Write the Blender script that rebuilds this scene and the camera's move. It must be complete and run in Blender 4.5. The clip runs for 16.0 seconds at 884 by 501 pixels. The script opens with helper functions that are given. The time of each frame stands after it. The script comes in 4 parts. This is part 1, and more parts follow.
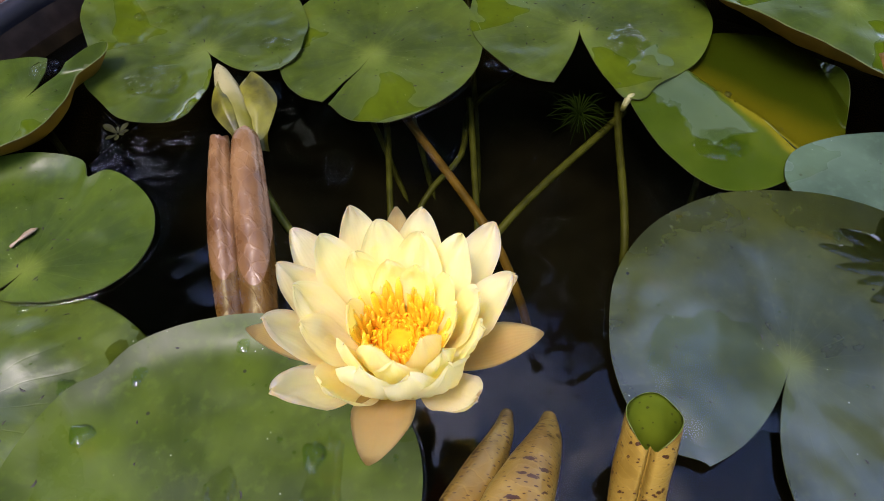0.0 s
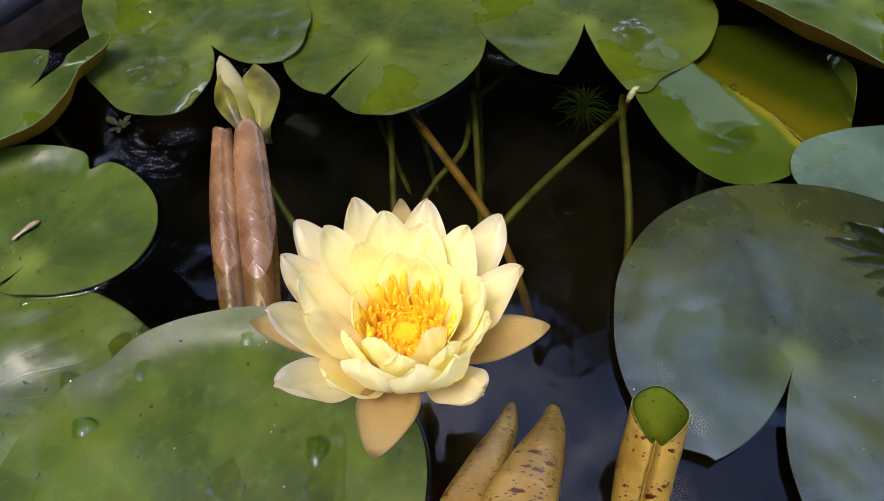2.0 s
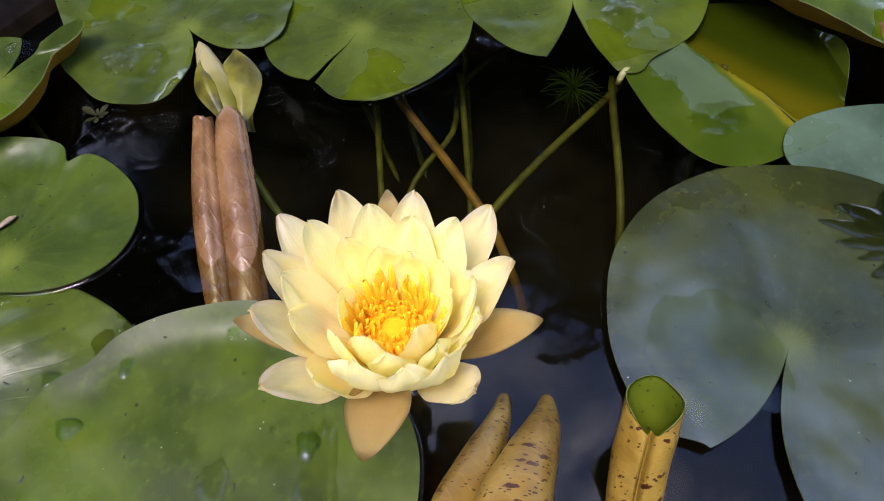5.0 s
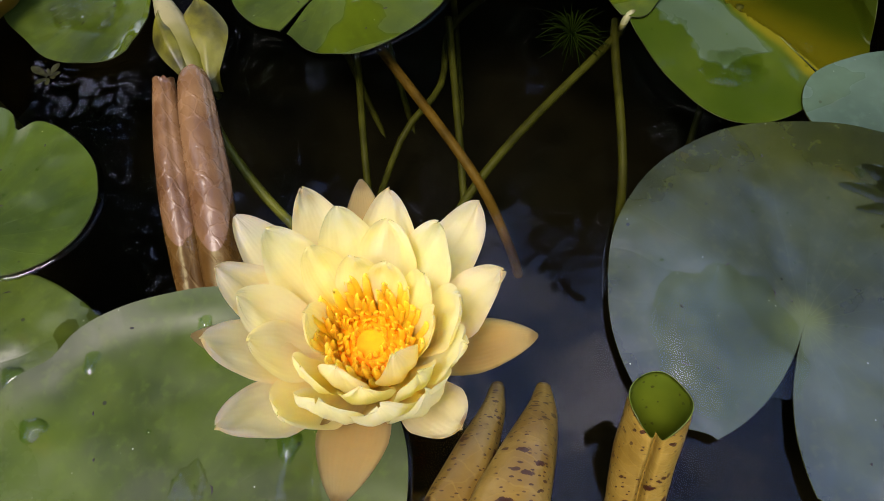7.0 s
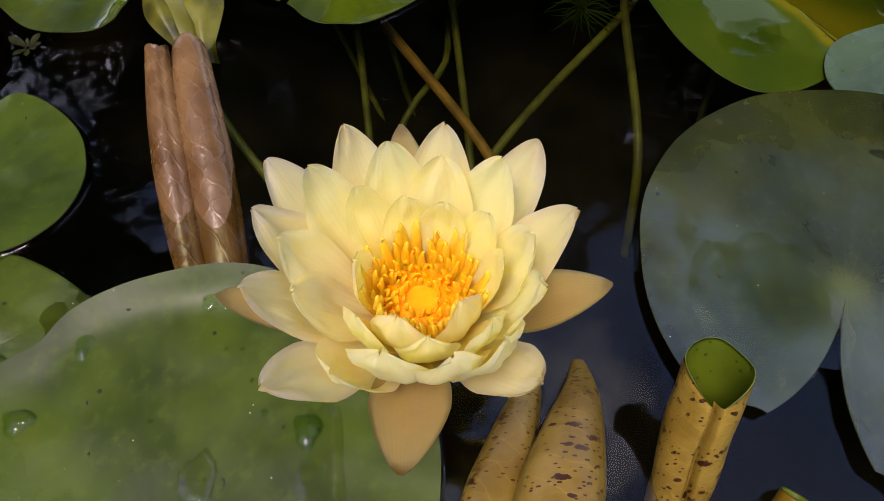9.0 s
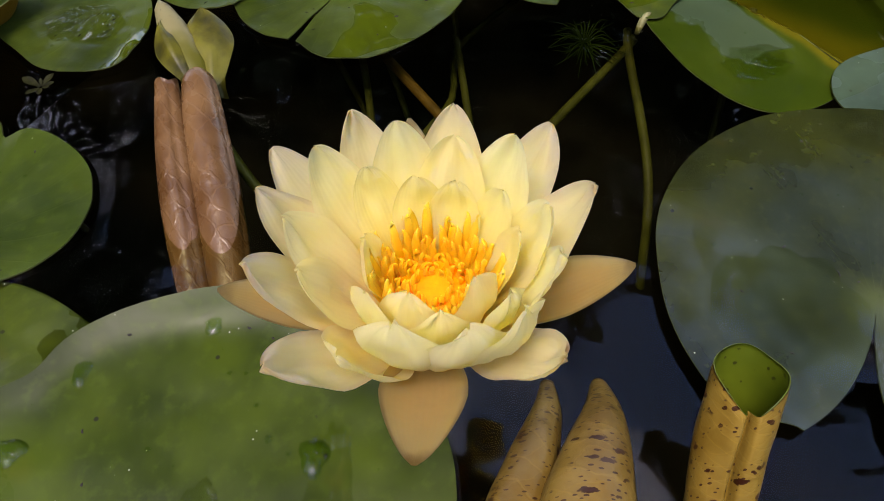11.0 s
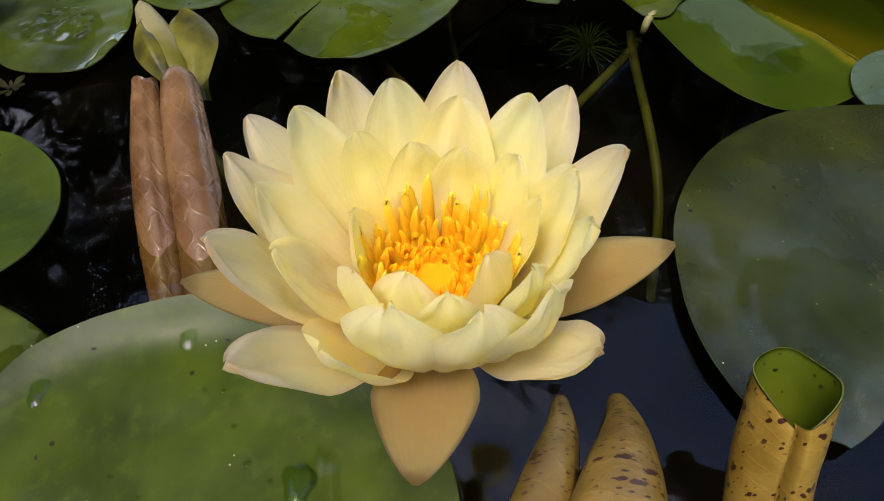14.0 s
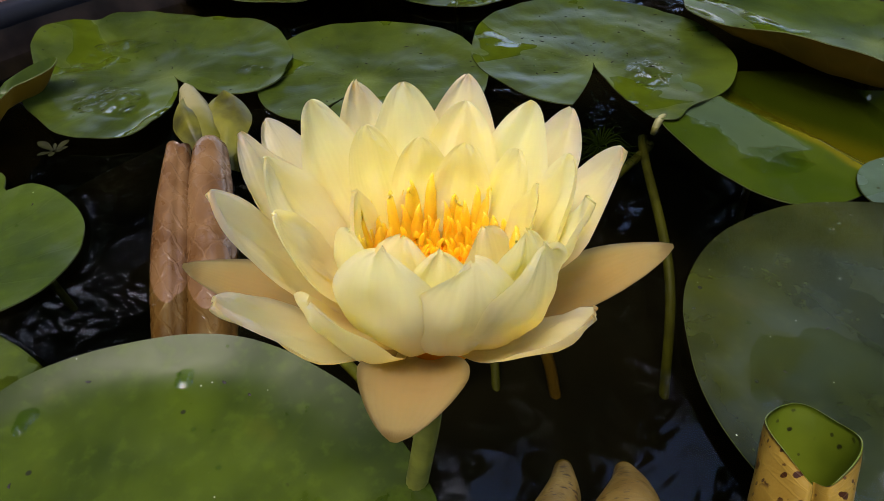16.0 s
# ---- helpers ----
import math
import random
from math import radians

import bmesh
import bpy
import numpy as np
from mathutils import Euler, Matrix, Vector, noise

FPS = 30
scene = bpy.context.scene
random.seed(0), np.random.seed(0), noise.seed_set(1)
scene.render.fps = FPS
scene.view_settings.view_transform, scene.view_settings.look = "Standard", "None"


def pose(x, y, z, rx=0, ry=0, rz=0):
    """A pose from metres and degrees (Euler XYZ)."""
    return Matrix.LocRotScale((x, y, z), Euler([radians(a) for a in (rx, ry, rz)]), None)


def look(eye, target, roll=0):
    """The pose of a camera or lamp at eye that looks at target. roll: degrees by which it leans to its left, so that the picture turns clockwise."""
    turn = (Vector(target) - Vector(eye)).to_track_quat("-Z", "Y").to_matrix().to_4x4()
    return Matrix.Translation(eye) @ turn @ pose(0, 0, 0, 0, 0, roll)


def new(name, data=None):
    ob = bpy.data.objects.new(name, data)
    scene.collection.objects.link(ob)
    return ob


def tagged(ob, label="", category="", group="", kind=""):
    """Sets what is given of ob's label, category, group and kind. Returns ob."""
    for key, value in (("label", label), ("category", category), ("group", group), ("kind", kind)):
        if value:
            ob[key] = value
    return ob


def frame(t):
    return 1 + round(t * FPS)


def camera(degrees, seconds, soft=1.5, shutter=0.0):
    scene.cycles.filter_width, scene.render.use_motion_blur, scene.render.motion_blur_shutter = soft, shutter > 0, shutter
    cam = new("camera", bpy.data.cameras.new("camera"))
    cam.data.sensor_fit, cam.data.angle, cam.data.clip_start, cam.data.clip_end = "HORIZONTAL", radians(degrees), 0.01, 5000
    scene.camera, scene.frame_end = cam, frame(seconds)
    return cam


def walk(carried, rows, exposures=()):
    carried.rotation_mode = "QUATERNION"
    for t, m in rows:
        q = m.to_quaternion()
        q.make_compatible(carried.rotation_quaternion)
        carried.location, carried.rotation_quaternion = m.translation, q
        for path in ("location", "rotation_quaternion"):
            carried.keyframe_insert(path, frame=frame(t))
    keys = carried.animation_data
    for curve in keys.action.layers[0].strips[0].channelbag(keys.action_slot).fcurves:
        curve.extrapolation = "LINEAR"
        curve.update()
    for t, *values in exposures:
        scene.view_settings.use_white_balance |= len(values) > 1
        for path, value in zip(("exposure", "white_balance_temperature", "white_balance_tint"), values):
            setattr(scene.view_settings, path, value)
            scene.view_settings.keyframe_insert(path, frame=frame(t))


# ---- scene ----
from mathutils import bvhtree

cam = camera(69.0, 16.0, 0.75)
PATH = [
    (0, (0.02621, -0.11606, 0.35573), (0.00133, 0.16760, -0.05526), -2.22),
    (0.5, (0.02472, -0.11532, 0.35264), (0.00149, 0.16618, -0.05994), -1.81),
    (1, (0.02482, -0.11515, 0.35317), (0.00010, 0.16510, -0.06017), -2.17),
    (1.5, (0.02509, -0.11549, 0.35396), (-0.00008, 0.16513, -0.05910), -2.34),
    (2, (0.02464, -0.11589, 0.35365), (-0.00131, 0.16428, -0.05966), -2.37),
    (2.5, (0.02460, -0.11645, 0.35358), (-0.00158, 0.16314, -0.06012), -2.32),
    (3, (0.02376, -0.11718, 0.35338), (-0.00310, 0.16180, -0.06068), -2.32),
    (3.5, (0.02306, -0.11650, 0.35177), (-0.00382, 0.16084, -0.06339), -2.31),
    (4, (0.02381, -0.11538, 0.35225), (-0.00114, 0.16266, -0.06257), -2.12),
    (4.5, (0.02401, -0.11442, 0.35150), (0.00083, 0.16198, -0.06451), -2.10),
    (4.7, (0.02436, -0.11288, 0.35095), (0.00304, 0.16185, -0.06626), -2.14),
    (6.8, (0.02875, -0.06457, 0.33454), (0.02016, 0.15168, -0.11620), -2.66),
    (7, (0.02914, -0.06819, 0.33505), (0.01356, 0.15382, -0.11269), -3.42),
    (7.5, (0.02063, -0.07202, 0.32163), (0.00175, 0.14177, -0.12996), -3.85),
    (8, (0.01458, -0.07300, 0.30926), (-0.00300, 0.15129, -0.13727), -3.70),
    (8.5, (0.01132, -0.07465, 0.30669), (0.00357, 0.15213, -0.13886), -1.80),
    (9, (0.00049, -0.07732, 0.30501), (0.00818, 0.15373, -0.13834), 1.09),
    (9.2, (-0.00084, -0.07932, 0.29861), (0.00940, 0.15060, -0.14528), 1.10),
    (11.3, (-0.00124, -0.09790, 0.27793), (0.00069, 0.18527, -0.13415), -1.30),
    (11.5, (-0.00492, -0.10009, 0.27336), (-0.00466, 0.18621, -0.13656), -0.99),
    (12, (-0.00271, -0.10036, 0.27366), (-0.00674, 0.19259, -0.13151), -1.97),
    (12.5, (-0.00201, -0.09687, 0.26777), (-0.00307, 0.19609, -0.13742), -1.33),
    (13, (-0.00170, -0.09319, 0.26378), (-0.00001, 0.19646, -0.14378), -1.31),
    (13.5, (-0.00175, -0.09143, 0.26093), (0.00092, 0.20110, -0.14456), -1.39),
    (14, (-0.00369, -0.08824, 0.25361), (0.00394, 0.20762, -0.14939), -0.82),
    (14.5, (-0.00402, -0.09040, 0.25078), (-0.00024, 0.21886, -0.14208), -0.84),
    (15, (-0.01016, -0.09482, 0.24254), (0.00155, 0.23362, -0.13427), 2.03),
    (15.5, (-0.00078, -0.10975, 0.23337), (0.00318, 0.24226, -0.12169), 1.31),
    (16, (0.00074, -0.11465, 0.23173), (-0.00471, 0.25706, -0.10264), 0.69),
]
walk(cam, [(t, look(eye, target, roll)) for t, eye, target, roll in PATH], [(0.0, 2.64, 6580, 27), (4.5, 2.64, 6580, 27), (7.0, 2.37, 6850, 23), (7.5, 2.10, 7200, 24), (13.0, 2.13, 7180, 22), (16.0, 2.11, 7050, 19)])

# ---- world, sun, exposure ----
world = bpy.data.worlds.new("world")
scene.world = world
world.use_nodes = True
wt = world.node_tree
wt.nodes.clear()
sky = wt.nodes.new("ShaderNodeTexSky")
sky.sky_type, sky.sun_disc = 'NISHITA', False
sky.sun_elevation, sky.sun_rotation = radians(70), radians(222)
sky.air_density, sky.dust_density, sky.ozone_density = 1.0, 0.4, 4.2
geo = wt.nodes.new("ShaderNodeTexCoord")
cloud = wt.nodes.new("ShaderNodeTexNoise")
cloud.inputs["Scale"].default_value, cloud.inputs["Detail"].default_value = 3.6, 8.0
ramp = wt.nodes.new("ShaderNodeValToRGB")
ramp.color_ramp.elements[0].position, ramp.color_ramp.elements[1].position = 0.50, 0.72
mixc = wt.nodes.new("ShaderNodeMix")
mixc.data_type = 'RGBA'
mixc.inputs[7].default_value = (8.6, 9.1, 10.3, 1)
wbg = wt.nodes.new("ShaderNodeBackground")
wbg.inputs["Strength"].default_value = 0.118
wout = wt.nodes.new("ShaderNodeOutputWorld")
wt.links.new(geo.outputs["Generated"], cloud.inputs["Vector"])
wt.links.new(cloud.outputs[0], ramp.inputs[0])
wt.links.new(ramp.outputs[0], mixc.inputs[0])
wt.links.new(sky.outputs[0], mixc.inputs[6])
wt.links.new(mixc.outputs[2], wbg.inputs[0])
wt.links.new(wbg.outputs[0], wout.inputs[0])

sun = new("sun", bpy.data.lights.new("sun", 'SUN'))
sun.data.energy, sun.data.angle, sun.data.color = 0.95, radians(25), (1.0, 0.95, 0.86)
sun.matrix_basis = look((-0.8, -0.9, 3.3), (0, 0, 0))


# ---- materials ----
def mat(name, build):
    m = bpy.data.materials.new(name)
    m.use_nodes = True
    nt = m.node_tree
    nt.nodes.clear()
    out = nt.nodes.new("ShaderNodeOutputMaterial")
    build(N(nt), out)
    return m


class N:
    """Short forms for building node trees."""

    def __init__(self, nt):
        self.nt = nt

    def node(self, kind, **props):
        n = self.nt.nodes.new("ShaderNode" + kind)
        for k, v in props.items():
            setattr(n, k, v)
        return n

    def link(self, a, b):
        self.nt.links.new(a, b)

    def put(self, socket, v):
        if isinstance(v, bpy.types.NodeSocket):
            self.link(v, socket)
        else:
            socket.default_value = v

    def coord(self):
        return self.node("TexCoord").outputs["Object"]

    def noise(self, scale, detail=3.0, vec=None, rough=0.5, dist=0.0):
        n = self.node("TexNoise")
        n.inputs["Scale"].default_value, n.inputs["Detail"].default_value = scale, detail
        n.inputs["Roughness"].default_value, n.inputs["Distortion"].default_value = rough, dist
        self.link(vec or self.coord(), n.inputs["Vector"])
        return n.outputs[0]

    def ramp(self, fac, stops):
        n = self.node("ValToRGB")
        e = n.color_ramp.elements
        while len(e) < len(stops):
            e.new(0.5)
        for el, (p, c) in zip(e, stops):
            el.position, el.color = p, (*c, 1) if len(c) == 3 else c
        self.link(fac, n.inputs[0])
        return n.outputs[0]

    def step(self, fac, lo, hi, a=0.0, b=1.0):
        n = self.node("MapRange", interpolation_type='SMOOTHSTEP')
        for i, v in enumerate((lo, hi, a, b)):
            n.inputs[i + 1].default_value = v
        self.put(n.inputs[0], fac)
        return n.outputs[0]

    def mix(self, fac, a, b, how='MIX'):
        n = self.node("Mix", data_type='RGBA', blend_type=how)
        self.put(n.inputs[0], fac)
        self.put(n.inputs[6], a if not isinstance(a, tuple) else (*a, 1))
        self.put(n.inputs[7], b if not isinstance(b, tuple) else (*b, 1))
        return n.outputs[2]

    def math(self, op, a, b=0.0, c=0.0):
        n = self.node("Math", operation=op)
        for s, v in zip(n.inputs, (a, b, c)):
            self.put(s, v)
        return n.outputs[0]

    def bump(self, h, strength, dist, normal=None):
        n = self.node("Bump")
        n.inputs["Strength"].default_value, n.inputs["Distance"].default_value = strength, dist
        self.link(h, n.inputs["Height"])
        if normal:
            self.link(normal, n.inputs["Normal"])
        return n.outputs[0]

    def shader(self, color, rough=0.5, normal=None, sss=0.0, sss_radius=(0.004, 0.003, 0.001), spec=0.5, metal=0.0, coat=0.0, trans=0.0, ior=1.45):
        p = self.node("BsdfPrincipled")
        self.put(p.inputs["Base Color"], (*color, 1) if isinstance(color, tuple) else color)
        self.put(p.inputs["Roughness"], rough)
        p.inputs["Specular IOR Level"].default_value = spec
        p.inputs["IOR"].default_value = ior
        p.inputs["Metallic"].default_value = metal
        p.inputs["Coat Weight"].default_value = coat
        p.inputs["Coat Roughness"].default_value = 0.08
        p.inputs["Transmission Weight"].default_value = trans
        if sss:
            p.inputs["Subsurface Weight"].default_value = sss
            p.inputs["Subsurface Radius"].default_value = sss_radius
            p.inputs["Subsurface Scale"].default_value = 1.0
        if normal:
            self.link(normal, p.inputs["Normal"])
        return p.outputs[0]

    def blend(self, fac, a, b):
        n = self.node("MixShader")
        self.put(n.inputs[0], fac)
        self.link(a, n.inputs[1])
        self.link(b, n.inputs[2])
        return n.outputs[0]

    def through_light(self, shader, color, weight):
        t = self.node("BsdfTranslucent")
        self.put(t.inputs[0], (*color, 1) if isinstance(color, tuple) else color)
        return self.blend(weight, shader, t.outputs[0])


def pad_veins(n):
    """Radial veins from the petiole, running out across the blade."""
    sep = n.node("SeparateXYZ")
    n.link(n.coord(), sep.inputs[0])
    ang = n.math('ARCTAN2', sep.outputs[1], sep.outputs[0])
    ang = n.math('ADD', ang, n.math('MULTIPLY', n.noise(18, 2), 0.25))
    ridge = n.math('ABSOLUTE', n.math('SINE', n.math('MULTIPLY', ang, 11.0)))
    dist = n.math('SQRT', n.math('ADD', n.math('MULTIPLY', sep.outputs[0], sep.outputs[0]), n.math('MULTIPLY', sep.outputs[1], sep.outputs[1])))
    return n.step(ridge, 0.0, 0.16, 1.0, 0.0), dist


def pad_top(dark, light, wet=1.0, star=1.0, wax=0.6, spec=0.5, gloss=0.26, rays=0.25, relief=0.26, sheen_tint=(0.065, 0.098, 0.060), sheen_edge=0.0):
    def build(n, out):
        vein, dist = pad_veins(n)
        broad, fine = n.noise(14, 4), n.noise(160, 4)
        polar = n.node("CombineXYZ")
        place = n.node("SeparateXYZ")
        n.link(n.coord(), place.inputs[0])
        n.link(n.math('MULTIPLY', n.math('ARCTAN2', place.outputs[1], place.outputs[0]), 7.0), polar.inputs[0])
        n.link(n.math('MULTIPLY', dist, 22.0), polar.inputs[1])
        streak = n.noise(1.0, 4, polar.outputs[0])
        tone = n.math('ADD', n.math('MULTIPLY', broad, 1.0 - rays), n.math('MULTIPLY', streak, rays))
        col = n.mix(n.step(tone, 0.36, 0.66), tuple(c * 0.72 for c in dark), light)
        # yellowing blotches near the rim
        col = n.mix(n.math('MULTIPLY', n.step(n.noise(34, 4), 0.60, 0.74), n.math('MULTIPLY', n.step(dist, 0.03, 0.09), 0.28)), col, (light[0] * 1.9, light[1] * 1.25, light[2]))
        col = n.mix(n.math('MULTIPLY', n.step(fine, 0.5, 0.75), 0.3), col, tuple(c * 1.5 for c in light))
        col = n.mix(n.math('MULTIPLY', vein, n.step(dist, 0.06, 0.005, 0.03 * star, 0.14 * star)), col, (0.09, 0.13, 0.02))
        col = n.mix(n.math('MULTIPLY', n.step(n.math('MULTIPLY', dist, n.math('MULTIPLY_ADD', n.noise(90, 3), 1.2, 0.4)), 0.022, 0.0, 0.0, 0.8 * star), n.math('MULTIPLY_ADD', vein, 0.35, 0.5)), col, (0.15, 0.19, 0.025))
        # small dark specks and pale dust
        speck = n.node("TexVoronoi")
        speck.inputs["Scale"].default_value = 75
        n.link(n.coord(), speck.inputs["Vector"])
        gate = n.step(n.noise(28, 2), 0.52, 0.55)
        col = n.mix(n.math('MULTIPLY', n.step(speck.outputs["Distance"], 0.10, 0.06), gate), col, (0.012, 0.014, 0.006))
        dust = n.node("TexVoronoi")
        dust.inputs["Scale"].default_value = 190
        n.link(n.coord(), dust.inputs["Vector"])
        col = n.mix(n.math('MULTIPLY', n.step(dust.outputs["Distance"], 0.09, 0.04), n.step(n.noise(50, 2), 0.60, 0.63)), col, (0.40, 0.43, 0.32))
        # bluish wax on dry blade doubles as painted sky sheen; wet films in patches
        film = n.math('MULTIPLY', n.step(n.noise(11, 3, dist=0.5), 0.585, 0.615), wet)
        bloom_sheen = n.math('MULTIPLY', n.math('SUBTRACT', 1.0, film), n.step(n.noise(22, 3), 0.3, 0.75, 0.05, 0.24))
        col = n.mix(n.math('MULTIPLY', film, 0.42), col, (light[0] * 1.0, light[1] * 0.95, light[2] * 0.3))
        if sheen_edge:
            # mirrored trees put into the colour: no bluish tint near the margin
            reach = n.math('ADD', dist, n.math('MULTIPLY_ADD', n.noise(20, 4), 0.07, -0.035))
            bloom_sheen = n.math('MULTIPLY', bloom_sheen, n.step(reach, sheen_edge + 0.014, sheen_edge - 0.014))
        # on the deep green pad this tint paints the blue sky sheen
        col = n.mix(n.math('MULTIPLY', bloom_sheen, wax), col, sheen_tint)
        dry = n.math('MULTIPLY_ADD', fine, 0.12, gloss)
        rough = n.math('ADD', n.math('MULTIPLY', dry, n.math('SUBTRACT', 1.0, film)), n.math('MULTIPLY', film, 0.05))
        h = n.math('ADD', n.math('MULTIPLY', n.noise(45, 3), 1.2), n.math('ADD', n.math('MULTIPLY', fine, 0.4), n.math('ADD', n.math('MULTIPLY', streak, 1.2 * rays), n.math('MULTIPLY', vein, -0.10))))
        h = n.math('MULTIPLY', n.math('SUBTRACT', h, 0.8), n.math('MULTIPLY_ADD', film, -0.55, 1.0))
        s = n.shader(col, rough, n.bump(h, relief, 0.0013), spec=spec)
        n.link(n.through_light(s, (0.14, 0.20, 0.015), 0.08), out.inputs[0])
    return build


def pad_under(n, out):
    vein, dist = pad_veins(n)
    col = n.ramp(n.noise(30, 4), [(0.3, (0.125, 0.075, 0.007)), (0.7, (0.24, 0.125, 0.009))])
    col = n.mix(n.math('MULTIPLY', vein, 0.5), col, (0.20, 0.13, 0.03))
    sp = n.node("TexVoronoi")
    sp.inputs["Scale"].default_value = 60
    n.link(n.coord(), sp.inputs["Vector"])
    col = n.mix(n.math('MULTIPLY', n.step(sp.outputs["Distance"], 0.16, 0.1), n.step(n.noise(26, 2), 0.5, 0.6)), col, (0.02, 0.01, 0.006))
    s = n.shader(col, 0.45, n.bump(n.noise(70, 3), 0.3, 0.001), spec=0.15)
    n.link(n.through_light(s, (0.32, 0.20, 0.02), 0.3), out.inputs[0])


M_PAD = mat("lily_pad_green", pad_top((0.026, 0.043, 0.003), (0.052, 0.076, 0.004), 0.9, 1.0, 0.38, 0.40))
M_PAD_PLAIN = mat("lily_pad_smooth_green", pad_top((0.020, 0.037, 0.002), (0.044, 0.070, 0.003), 0.30, 0.12, 0.08, 0.19, 0.31, 0.12, 0.11))
# blue tint and dark margin paint the mirrored sky and trees
M_PAD_DARK = mat("lily_pad_deep_green", pad_top((0.015, 0.020, 0.002), (0.030, 0.037, 0.004), 0.3, 0.7, 1.4, 1.0, 0.16, 0.06, 0.11, (0.040, 0.066, 0.078), 0.090))
M_PAD_WAXY = mat("lily_pad_glaucous", pad_top((0.034, 0.062, 0.036), (0.056, 0.094, 0.058), 0.3, 0.3, 1.0, 0.6, 0.26, 0.08, 0.12))
M_PAD_BRIGHT = mat("lily_pad_yellow_green", pad_top((0.022, 0.043, 0.002), (0.043, 0.070, 0.003), 0.9, 1.0, 0.32, 0.40))
M_UNDER = mat("lily_pad_underside", pad_under)
M_EDGE = mat("lily_pad_edge", lambda n, out: n.link(n.shader(n.ramp(n.noise(60, 3), [(0.3, (0.035, 0.046, 0.010)), (0.7, (0.085, 0.100, 0.028))]), 0.6, spec=0.15), out.inputs[0]))


def fold_build(n, out):
    broad = n.noise(16, 4)
    sep = n.node("SeparateXYZ")
    n.link(n.coord(), sep.inputs[0])
    # the blade yellows along its crease
    col = n.mix(n.step(broad, 0.35, 0.7), (0.026, 0.047, 0.003), (0.046, 0.070, 0.005))
    across = n.math('ADD', n.math('MULTIPLY', sep.outputs[0], 0.843), n.math('MULTIPLY', sep.outputs[1], 0.539))
    across = n.math('ADD', across, n.math('MULTIPLY_ADD', n.noise(40, 3), 0.012, 0.005))
    along = n.math('SUBTRACT', n.math('MULTIPLY', sep.outputs[1], 0.843), n.math('MULTIPLY', sep.outputs[0], 0.539))
    yellow = n.math('MULTIPLY', n.step(across, -0.004, 0.004), n.step(n.math('ADD', across, n.math('MULTIPLY', along, 0.35)), 0.050, 0.004))
    col = n.mix(n.step(across, 0.0, 0.01), col, (0.030, 0.046, 0.003))
    col = n.mix(n.math('MULTIPLY', yellow, 0.9), col, (0.135, 0.118, 0.006))
    # waxy dry patches on the floating half, wet elsewhere
    edge = n.math('ADD', across, n.math('MULTIPLY_ADD', n.noise(30, 3), 0.05, -0.025))
    dry = n.math('MULTIPLY', n.math('MULTIPLY', n.step(edge, -0.048, -0.045), n.step(across, -0.004, -0.007)), n.step(n.math('ADD', along, n.math('MULTIPLY_ADD', n.noise(24, 3), 0.04, -0.02)), -0.046, -0.043))
    col = n.mix(n.math('MULTIPLY', dry, 0.5), col, (0.062, 0.098, 0.060))
    rough = n.math('MULTIPLY_ADD', dry, 0.18, 0.10)
    s = n.shader(col, rough, n.bump(n.noise(60, 3), 0.2, 0.001), spec=0.55)
    n.link(n.through_light(s, (0.2, 0.24, 0.03), 0.15), out.inputs[0])


M_FOLD = mat("folded_pad_green", fold_build)


